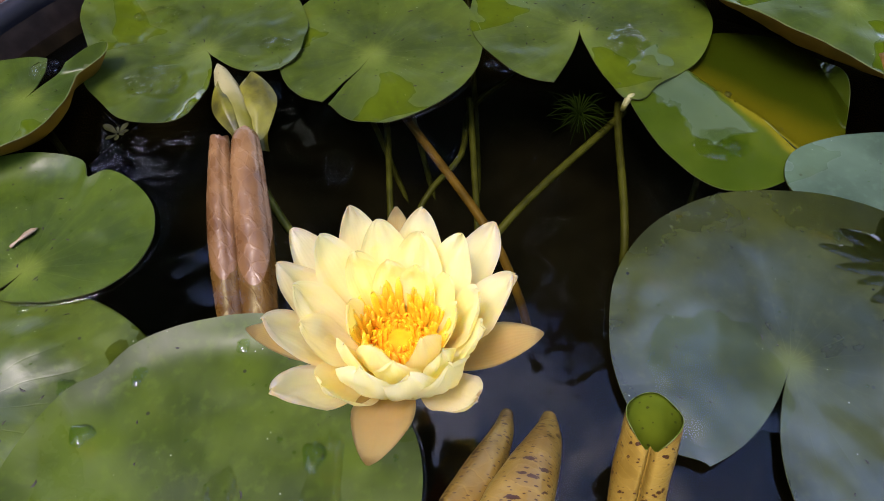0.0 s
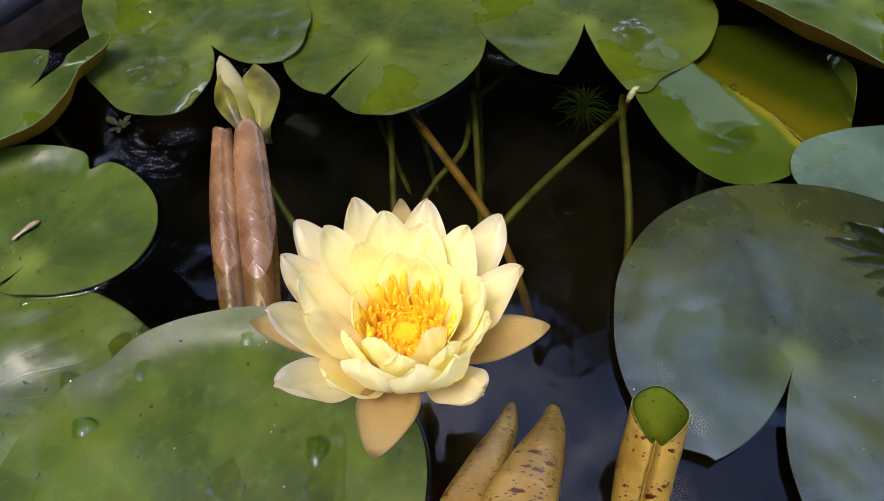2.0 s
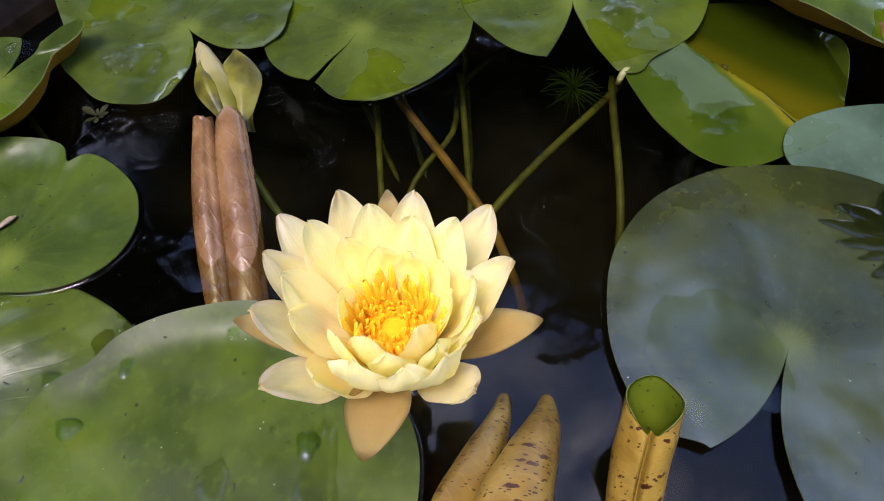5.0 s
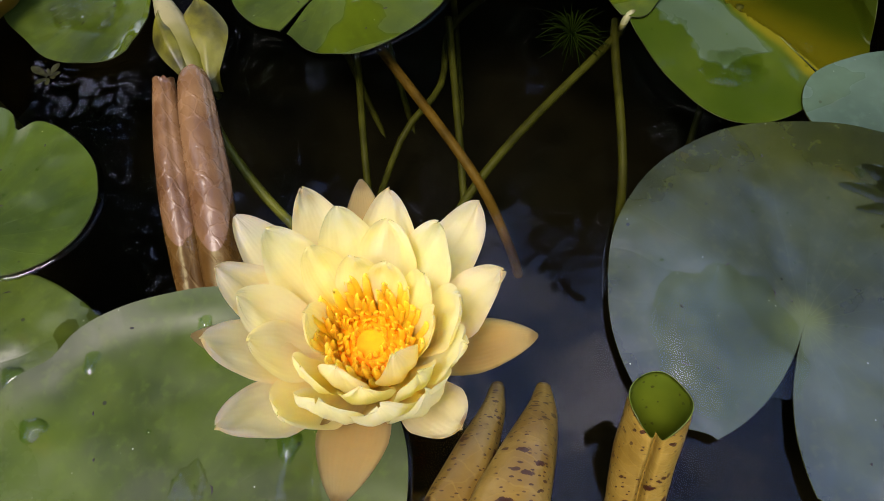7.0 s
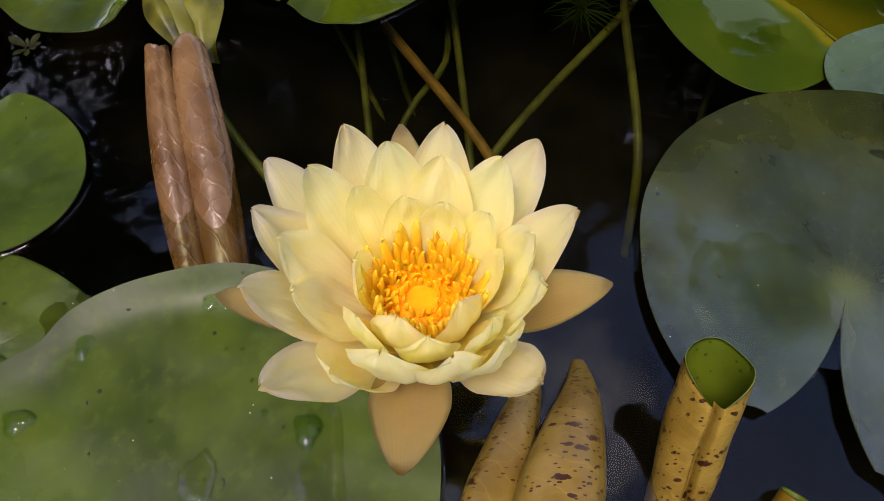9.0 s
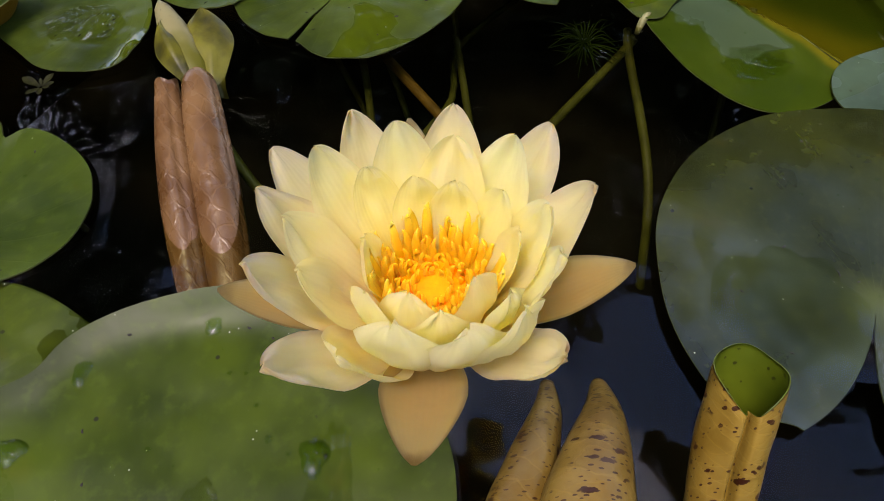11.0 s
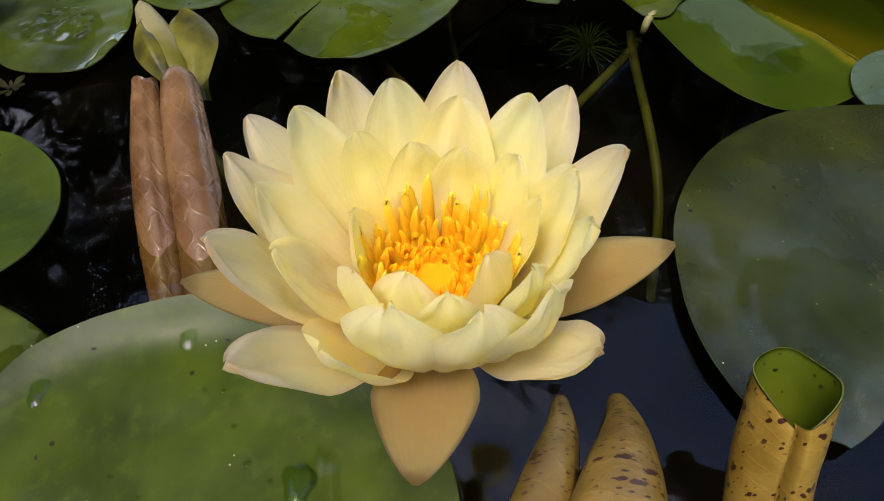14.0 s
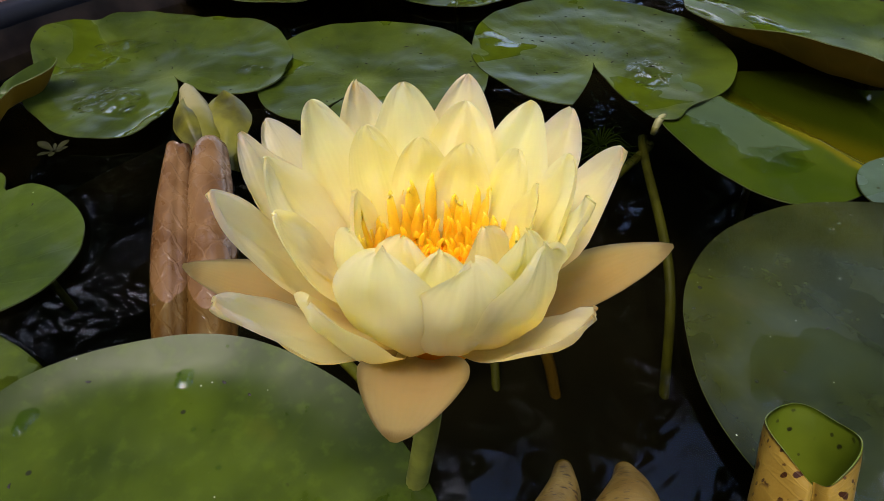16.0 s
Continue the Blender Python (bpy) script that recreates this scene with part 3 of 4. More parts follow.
def petal_mesh(base, tip, width, bend, cup, point=0.5, ruffle=0.0, mats=(), seed=0, rows=18, cols=11, thick=0.0004, crumple=0.0):
    """A petal from base to tip (local). bend: radians by which it turns up along its length; cup: how far the sides rise."""
    base, tip = Vector(base), Vector(tip)
    chord = tip - base
    L = chord.length
    ex = Vector((chord.x, chord.y, 0)).normalized()
    e = chord.normalized()
    sx = ex.cross(Vector((0, 0, 1))).normalized()
    nz = sx.cross(e).normalized()
    if nz.z < 0:
        nz = -nz
    t = 1 - (1 - np.linspace(0, 1, rows)) ** 1.7
    # the middle line is an arc below its chord
    sag = -bend / 8 * 4 * t * (1 - t) * L
    w = width * np.clip((np.sin(np.pi * np.clip(t, 0, 1) ** 1.15) ** point) * (0.42 + 0.9 * t - 0.35 * t ** 2), 0, None)
    w = np.maximum(w, width * 0.30 * (1 - t) ** 0.7)
    # the last third draws in to a blunt point
    w *= 1 - 0.26 * np.clip((t - 0.66) / 0.34, 0, 1) ** 1.2
    w[-1] = 0.0008
    v = np.linspace(-1, 1, cols)
    P = np.zeros((rows, cols, 3))
    for i in range(rows):
        for j in range(cols):
            side = v[j]
            up = cup * w[i] * side * side * (1 - 0.92 * t[i] ** 5)
            rf = ruffle * L * noise.noise((t[i] * 4 + seed, side * 2.0, seed * 3.1)) * (0.3 + t[i])
            rf += crumple * L * noise.noise((t[i] * 5.5 + seed * 2.3, side * 2.2, seed)) * min(1, 2.5 * t[i])
            q = base + e * (t[i] * L) + nz * (float(sag[i]) + up + rf) + sx * (w[i] * side * (1 - 0.18 * cup * side * side))
            P[i, j] = q
    du, dv = np.gradient(P, axis=0), np.gradient(P, axis=1)
    nn = np.cross(dv, du)
    nn /= np.maximum(np.linalg.norm(nn, axis=2, keepdims=True), 1e-12)
    if nn[rows // 2, cols // 2] @ np.array(nz) < 0:
        nn = -nn
    thin = thick * (1 - 0.85 * np.abs(v) ** 4)[None, :, None] * (1 - 0.8 * t ** 6)[:, None, None]
    vv, ff, side = grid_shell(P, P - nn * thin, False, 0, False)
    uv1 = np.stack(np.meshgrid(t, np.linspace(0, 1, cols), indexing='ij')[::-1], -1).reshape(-1, 2)
    return mesh_from("petal", vv, ff, list(mats), side if len(mats) > 1 else None, np.concatenate([uv1, uv1]))


def scroll(path, radii, seam, depth=0.16, mats=(), thick=0.0008, notch=0.0, back=0.0, vee=0.0, sides=44, flatten=1.0, lap=0.0, crease=0.2):
    """A leaf half rolled into a tube along a path: an open-ended shell with a crease along its seam (degrees round the tube)."""
    path = [Vector(p) for p in path]
    n = len(path)
    P, Q = np.zeros((n, sides, 3)), np.zeros((n, sides, 3))
    for i, p in enumerate(path):
        d = (path[min(i + 1, n - 1)] - path[max(i - 1, 0)]).normalized()
        s = Vector((1, 0, 0)) - d * d.x
        s.normalize()
        u = d.cross(s)
        f = i / (n - 1)
        for k in range(sides):
            a = 2 * math.pi * k / sides
            da = (a - radians(seam) + math.pi) % (2 * math.pi) - math.pi
            r = radii[i] * (1 - depth * math.exp(-(da / crease) ** 2) + lap * da / math.pi * 0.5)
            r *= 1 + 0.02 * math.sin(3 * a + 9 * f) + 0.03 * noise.noise((math.cos(a) * 1.5, math.sin(a) * 1.5, f * 6))
            shift = 0.0
            if f < 0.4:
                fall = (1 - f / 0.4) ** 2
                shift = fall * (notch * ((1 - math.sin(abs(da))) * vee if vee and abs(da) < math.pi / 2 else 0.0 if vee else math.exp(-(da / 0.6) ** 2)) - back * math.exp(-((abs(da) - math.pi) / 0.6) ** 2))
            c = p + d * shift + (s * math.cos(a) + u * math.sin(a) * flatten) * r
            ci = p + d * shift + (s * math.cos(a) + u * math.sin(a) * flatten) * (r - thick)
            P[i, k], Q[i, k] = c, ci
    vv, ff, side = grid_shell(P, Q, True, 1)
    uv = np.stack(np.meshgrid(np.linspace(0, 1, n), np.linspace(0, 1, sides), indexing='ij')[::-1], -1).reshape(-1, 2)
    return mesh_from("scroll", vv, ff, list(mats), side if len(mats) > 1 else None, np.concatenate([uv, uv]))


# ---- the tub, its water and the ground ----
TX, TY, TR = 0.10, 0.09, 0.527


def lathe(profile, centre, mats, n=96):
    verts, faces = [], []
    for r, z in profile:
        for k in range(n):
            a = 2 * math.pi * k / n
            verts.append((centre[0] + r * math.cos(a), centre[1] + r * math.sin(a), z))
    for i in range(len(profile) - 1):
        for k in range(n):
            a, b = i * n + k, i * n + (k + 1) % n
            faces.append((a, b, b + n, a + n))
    return mesh_from("lathe", verts, faces, mats)


def disc(name, r, z, m, centre=(0, 0), rings=24, n=96):
    verts, faces = [(*centre, z)], []
    for i in range(1, rings + 1):
        for k in range(n):
            a = 2 * math.pi * k / n
            verts.append((centre[0] + r * i / rings * math.cos(a), centre[1] + r * i / rings * math.sin(a), z))
    for k in range(n):
        faces.append((0, 1 + k, 1 + (k + 1) % n))
    for i in range(rings - 1):
        for k in range(n):
            a, b = 1 + i * n + k, 1 + i * n + (k + 1) % n
            faces.append((a, a + n, b + n, b))
    return mesh_from(name, verts, faces, [m])


def build_setting():
    single("ground", disc("ground", 400, -0.36, M_SOIL, (0, 0), 30), (0, 0, 0), "bare brown garden soil round the tub", "ground", kind="structure")
    tub = thing("pond_tub", (0, 0, 0), "round reddish-brown glazed clay tub holding the pond", "tub")
    part("wall", lathe([(TR - 0.16, -0.36), (TR + 0.06, -0.2), (TR + 0.085, 0.0), (TR + 0.09, 0.02), (TR + 0.08, 0.033), (TR + 0.05, 0.036), (TR + 0.020, 0.034)], (TX, TY), [M_TUB]), tub)
    part("lip", lathe([(TR + 0.020, 0.034), (TR + 0.012, 0.037), (TR + 0.006, 0.033), (TR + 0.005, 0.024), (TR + 0.006, 0.020)], (TX, TY), [M_LIP]), tub, "dark blue-black glazed lip")
    part("inside", lathe([(TR + 0.006, 0.020), (TR + 0.001, 0.0), (TR - 0.003, -0.012)], (TX, TY), [M_TUB_IN]), tub, "brown inside wall of the tub")
    part("basin", lathe([(TR - 0.003, -0.012), (TR - 0.02, -0.15), (TR - 0.15, -0.33), (0.01, -0.335)], (TX, TY), [M_MUD]), tub, "black basin under the water")
    single("pond_bed", disc("pond_bed", TR - 0.016, -0.12, M_MUD, (TX, TY), 8), (0, 0, 0), "black mud at the bottom of the tub", "mud", kind="structure")
    single("water", disc("water", TR, 0.0, M_WATER, (TX, TY), 12), (0, 0, 0), "still dark pond water with blue sky reflected", "water", kind="structure")


build_setting()


# ---- lily pads ----
def fold_up(P):
    """Sinks the part of the blade beyond its crease under the water and lets the low end of the rest go under as well."""
    q = P.copy()
    nx, ny = 0.843, 0.539
    d = P[..., 0] * nx + P[..., 1] * ny + 0.009 + 0.006 * np.sin((-P[..., 0] * ny + P[..., 1] * nx) * 38) - 3.0 * np.maximum(-0.03 - (-P[..., 0] * ny + P[..., 1] * nx), 0) ** 2
    along = -P[..., 0] * ny + P[..., 1] * nx
    q[..., 2] += np.clip(0.0016 + along * 0.03, 0.0006, 0.0035)
    sunk = -0.009 * np.sin(np.clip(d / 0.098, 0, 1) * math.pi) ** 0.8
    ridge = 0.0014 * np.exp(-((d + 0.009) / 0.009) ** 2)
    curl = np.maximum(P[..., 2] - 0.006, 0)
    q[..., 2] = np.where(d > 0, -0.0006 * np.minimum(d / 0.01, 1) + sunk + curl, q[..., 2]) + ridge
    return q


CROWN = (0.04, 0.09, -0.14)


def build_pads():
    lily_pad((-0.116, -0.066), (-0.110, -0.037), 0.114, 0.107, -80, 6, "large green lily pad with water drops, beneath the open flower", M_PAD_PLAIN, z=0.0035, wob=0.016, lift=0.003, ripple=0.0009,
             curls=((86, 36, 0.0076, 0.78, 0.0036), (172, 24, 0.0040, 0.74, 0.002)), bites=((128, 6, 0.006),), seed=1, stem=[(-0.11, -0.03, -0.06), (-0.10, -0.02, -0.13)])
    lily_pad((-0.28, 0.0), (-0.268, -0.002), 0.123, 0.09, 200, 8, "glossy green lily pad tucked under a larger one", z=0.0005, lift=0.001, dish=-0.003, seed=2, humps=((-0.246, 0.043, 0.024, 0.0085), (-0.290, 0.03, 0.03, 0.004)), stem=[(-0.275, 0.0, -0.06), (-0.26, 0.0, -0.13)])
    lily_pad((-0.272, 0.101), (-0.279, 0.138), 0.088, 0.061, -118, 14, "bright green lily pad with a notched far edge", M_PAD_BRIGHT, z=0.001, wob=0.015, bites=((80, 4, 0.012),), lobe=0.05, seed=3, turn=-14,
             curls=((110, 30, 0.005, 0.7, 0.002),), stem=[(-0.265, 0.105, -0.06), (-0.26, 0.11, -0.13)])
    lily_pad((-0.341, 0.262), (-0.358, 0.240), 0.072, 0.070, 74, 30, "lily pad with one side curled up showing brown beneath", M_PAD_BRIGHT, z=0.004, lobe=0.02, wet_rim=False, seed=4, bites=((33, 15, -0.032),),
             curls=((-20, 62, 0.020, 0.66, 0.0), (-85, 40, 0.014, 0.66, 0.0), (36, 14, 0.012, 0.7, 0.0)), stem=[(-0.30, 0.22, -0.07), (-0.27, 0.2, -0.13)])
    lily_pad((-0.208, 0.326), (-0.229, 0.341), 0.104, 0.106, -52, 64, "broad wavy green lily pad holding a little water", M_PAD, z=0.004, lobe=0.06, lobe_width=9, seed=5, lift=0.003, ripple=0.0034, rings=34,
             bites=((186, 22, 0.022), (95, 17, 0.017), (137, 5, 0.009), (-140, 15, 0.010)), curls=((152, 22, 0.010, 0.5, 0.0), (-75, 12, 0.008, 0.4, 0.0)), stem=[(-0.20, 0.32, -0.07), (-0.19, 0.31, -0.13)])
    lily_pad((-0.065, 0.328), (-0.060, 0.341), 0.087, 0.095, -116, 5, "green lily pad with a narrow slit and a pale midrib", M_PAD, z=0.002, lobe=0.12, lobe_width=11, seed=6, stem=[(-0.053, 0.287, -0.04), (-0.042, 0.198, -0.06), (-0.035, 0.13, -0.13)])
    lily_pad((0.111, 0.364), (0.120, 0.389), 0.106, 0.105, -91, 38, "green lily pad with a wide open slit", M_PAD, z=0.003, lobe=0.06, lobe_width=9, slit=0.4, seed=7, lift=0.002, bites=((-66, 11, -0.018),), stem=[(0.075, 0.385, -0.05), (0.020, 0.345, -0.07), (0.012, 0.275, -0.062), (-0.018, 0.228, -0.07), (-0.05, 0.17, -0.13)])
    lily_pad((0.226, 0.294), (0.231, 0.291), 0.087, 0.087, -62, 2, "half sunken lily pad folded up into a yellowish cup", M_FOLD, z=0.0, lobe=0.02, seed=8, ripple=0.0008, curls=((5, 20, 0.024, 0.84, 0.004),), bites=((122, 24, 0.012), (-102, 26, -0.020)), wet_rim=False, warp=fold_up, lift=0.0, turn=32.6, stem=[(0.22, 0.27, -0.07), (0.20, 0.2, -0.13)])
    lily_pad((0.334, 0.199), (0.340, 0.198), 0.096, 0.049, 15, 8, "pale blue-green lily pad reflecting the sky", M_PAD_WAXY, z=0.0040, lobe=0.05, seed=9, ripple=0.0006, lift=0.0, stem=[(0.325, 0.20, -0.06), (0.32, 0.2, -0.13)])
    lily_pad((0.2115, 0.053), (0.235, 0.064), 0.127, 0.122, -116, 33, "large dark green lily pad with a deep slit", M_PAD_DARK, z=0.0062, lobe=0.16, lobe_width=11, slit=1.5, wob=0.010, seed=10, ripple=0.0007, lift=0.0003, rim_end=158, stem=[(0.215, 0.06, -0.07), (0.22, 0.07, -0.13)])
    lily_pad((0.350, 0.405), (0.345, 0.400), 0.165, 0.112, 40, 8, "large lily pad with its rim turned up, brown beneath", M_PAD_BRIGHT, z=0.004, seed=11, wet_rim=False, turn=-42, curls=((-132, 58, 0.034, 0.60, 0.0),), stem=[(0.35, 0.37, -0.07), (0.34, 0.34, -0.13)])
    lily_pad((-0.19, 0.53), (-0.185, 0.528), 0.085, 0.080, 60, 10, "green lily pad beside the rim of the tub", M_PAD, z=0.003, seed=12, curls=((-90, 50, 0.010, 0.5, 0.002),), stem=[(-0.1, 0.4, -0.1), CROWN])
    lily_pad((-0.09, 0.53), (-0.092, 0.522), 0.068, 0.078, 80, 10, "green lily pad with a lifted edge", M_PAD, z=0.010, wet_rim=False, seed=13, curls=((-90, 60, 0.012, 0.5, 0.002),), stem=[(-0.05, 0.4, -0.1), CROWN])
    lily_pad((0.0, 0.55), (0.002, 0.55), 0.075, 0.085, 70, 10, "green lily pad at the back of the tub", M_PAD, z=0.004, seed=14, stem=[(0.02, 0.42, -0.1), CROWN])


build_pads()


def build_rims():
    """The water climbs a little at the edge of every floating leaf."""
    pond = bpy.data.objects["water"]
    for ring in RIMS:
        r, c = ring.shape[:2]
        faces = [(i * c + j, (i + 1) * c + j, (i + 1) * c + j + 1, i * c + j + 1) for i in range(r - 1) for j in range(c - 1)]
        part("water_edge", mesh_from("water_edge", ring.reshape(-1, 3), faces, [M_WATER]), pond)


build_rims()

# ---- the open flower ----
FX, FY, FZ = -0.003, 0.003, 0.098


def build_flower():
    fl = thing("water_lily_flower", (FX, FY, FZ), "open pale yellow water lily with an orange centre", "flower")

    def add(name, tip, width, bend, cup, mats, **kw):
        dx, dy = tip[0] - FX, tip[1] - FY
        r = math.hypot(dx, dy)
        foot = kw.pop("foot", 0.010)
        base = (dx / r * foot, dy / r * foot, kw.pop("rise", 0.0))
        me = petal_mesh(base, (dx, dy, tip[2] - FZ), width, bend, cup, mats=mats, **kw)
        part(name, me, fl)

    sep = [(0.0545, 0.002, 0.130, 0.013, 0.2), (-0.0085, -0.0515, 0.128, 0.0155, -0.45), (-0.0687, 0.006, 0.116, 0.012, 0.1), (-0.010, 0.066, 0.126, 0.012, 0.2)]
    for i, (x, y, z, w, bend) in enumerate(sep):
        add("sepal", (x, y, z), w, bend, 0.35, [M_SEPAL], foot=0.006, rise=-0.006, seed=i, point=0.6)
    outer = [(-0.044, -0.031, 0.142), (-0.0506, -0.006, 0.149), (-0.0502, 0.018, 0.149), (-0.0515, 0.043, 0.138), (-0.0265, 0.049, 0.147), (0.0047, 0.0456, 0.1515),
             (0.035, 0.048, 0.140), (0.042, 0.018, 0.147), (0.029, -0.030, 0.140)]
    for i, t in enumerate(outer):
        add("petal", t, 0.0140, 0.7, 0.28, [M_PETAL_SPOT if i == 8 else M_PETAL_PEACH, M_PETAL_OUT], foot=0.008, rise=-0.001, seed=10 + i, ruffle=0.045, point=0.52, crumple=0.01)
    middle = [(-0.0352, 0.0305, 0.1512), (-0.0122, 0.0383, 0.1526), (0.0044, 0.0356, 0.149), (0.0216, 0.0336, 0.1504), (-0.0377, -0.005, 0.143), (-0.0415, 0.008, 0.149),
              (-0.027, -0.0265, 0.138), (0.0052, -0.0265, 0.150), (-0.0125, -0.0255, 0.151), (0.0190, -0.0225, 0.151), (0.030, -0.007, 0.150), (0.028, 0.008, 0.151)]
    for i, t in enumerate(middle):
        front = t[1] < -0.02
        add("petal", t, 0.0172 if front else 0.0136, 1.45 if front else 0.8, 0.42 if front else 0.28, [M_PETAL], foot=0.009, rise=0.004, seed=30 + i, ruffle=0.035, point=0.46, crumple=0.013 if front else 0.007, rows=26, cols=15)
    inner = [(-0.0090, -0.0135, 0.1445), (0.0082, -0.0085, 0.1435), (0.0160, -0.0165, 0.149), (-0.0215, 0.005, 0.142), (-0.0212, 0.0265, 0.1466), (0.0168, 0.0171, 0.1465),
             (0.0046, 0.0215, 0.1450), (-0.0070, 0.0240, 0.1450), (-0.0200, -0.0135, 0.146), (0.0200, 0.003, 0.147), (-0.0010, -0.0200, 0.1465)]
    for i, t in enumerate(inner):
        front = t[1] < 0.0
        add("petal", t, 0.0122 if front else 0.0104, 1.4 if front else 0.75, 0.42 if front else 0.25, [M_PETAL_IN], foot=0.0095, rise=0.010, seed=60 + i, ruffle=0.035, point=0.46, crumple=0.014 if front else 0.007, rows=24, cols=13)
    # the cup that carries the stamens
    v, f = tube([(0, 0, -0.010), (0, 0, -0.004), (0, 0, 0.008), (0, 0, 0.0185), (0, 0, 0.0194), (0, 0, 0.0198)], [0.005, 0.0120, 0.0150, 0.0124, 0.0060, 0.0008], 28)
    part("receptacle", mesh_from("receptacle", v, f, [M_PISTIL]), fl, "orange centre of the flower")
    rnd = random.Random(4)
    for ring, (count, r0, r1, h, w, tuck) in enumerate(((32, 0.0122, 0.0190, 0.0235, 0.0014, 0.0002), (36, 0.0114, 0.0164, 0.0180, 0.0012, 0.0004), (38, 0.0104, 0.0138, 0.0130, 0.0011, 0.0004), (32, 0.0092, 0.0108, 0.0096, 0.0010, 0.0004), (22, 0.0074, 0.0084, 0.0078, 0.0009, 0.0005), (14, 0.0050, 0.0056, 0.0072, 0.0008, 0.0005))):
        for i in range(count):
            a = 2 * math.pi * (i + 0.5 * (ring % 2)) / count + rnd.uniform(-0.1, 0.1)
            hh = h * rnd.uniform(0.78, 1.15)
            ca, sa = math.cos(a), math.sin(a)
            rr = r1 * rnd.uniform(0.9, 1.08) * (0.80 if ring < 2 and sa < -0.25 else 1.0)
            lean = rnd.uniform(-0.0008, 0.0008)
            z0 = 0.012 + 0.001 * ring
            pts = [(ca * r0, sa * r0, z0), (ca * (r0 + rr) * 0.55, sa * (r0 + rr) * 0.55, z0 + hh * 0.5), (ca * rr - sa * lean, sa * rr + ca * lean, z0 + hh * 0.85), (ca * (rr - tuck) - sa * lean * 2, sa * (rr - tuck) + ca * lean * 2, z0 + hh)]
            q = smooth_path(pts, 7)
            tv, tf = tube(q, [w * 1.15, w * 1.25, w * 1.25, w * 1.15, w * 1.0, w * 0.8, w * 0.55, w * 0.18], 8, 0.55)
            part("stamen", mesh_from("stamen", tv, tf, [M_STAMEN]), fl)
    q = smooth_path([(0, 0, -0.01), (-0.002, 0.001, -0.05), (-0.008, 0.003, -0.105), (-0.014, 0.0, -0.16), (-0.022, -0.004, -0.235)], 24)
    tv, tf = tube(q, [0.0042] * len(q), 12)
    part("stem", mesh_from("stem", tv, tf, [M_STEM]), fl, "smooth olive green stem")


build_flower()


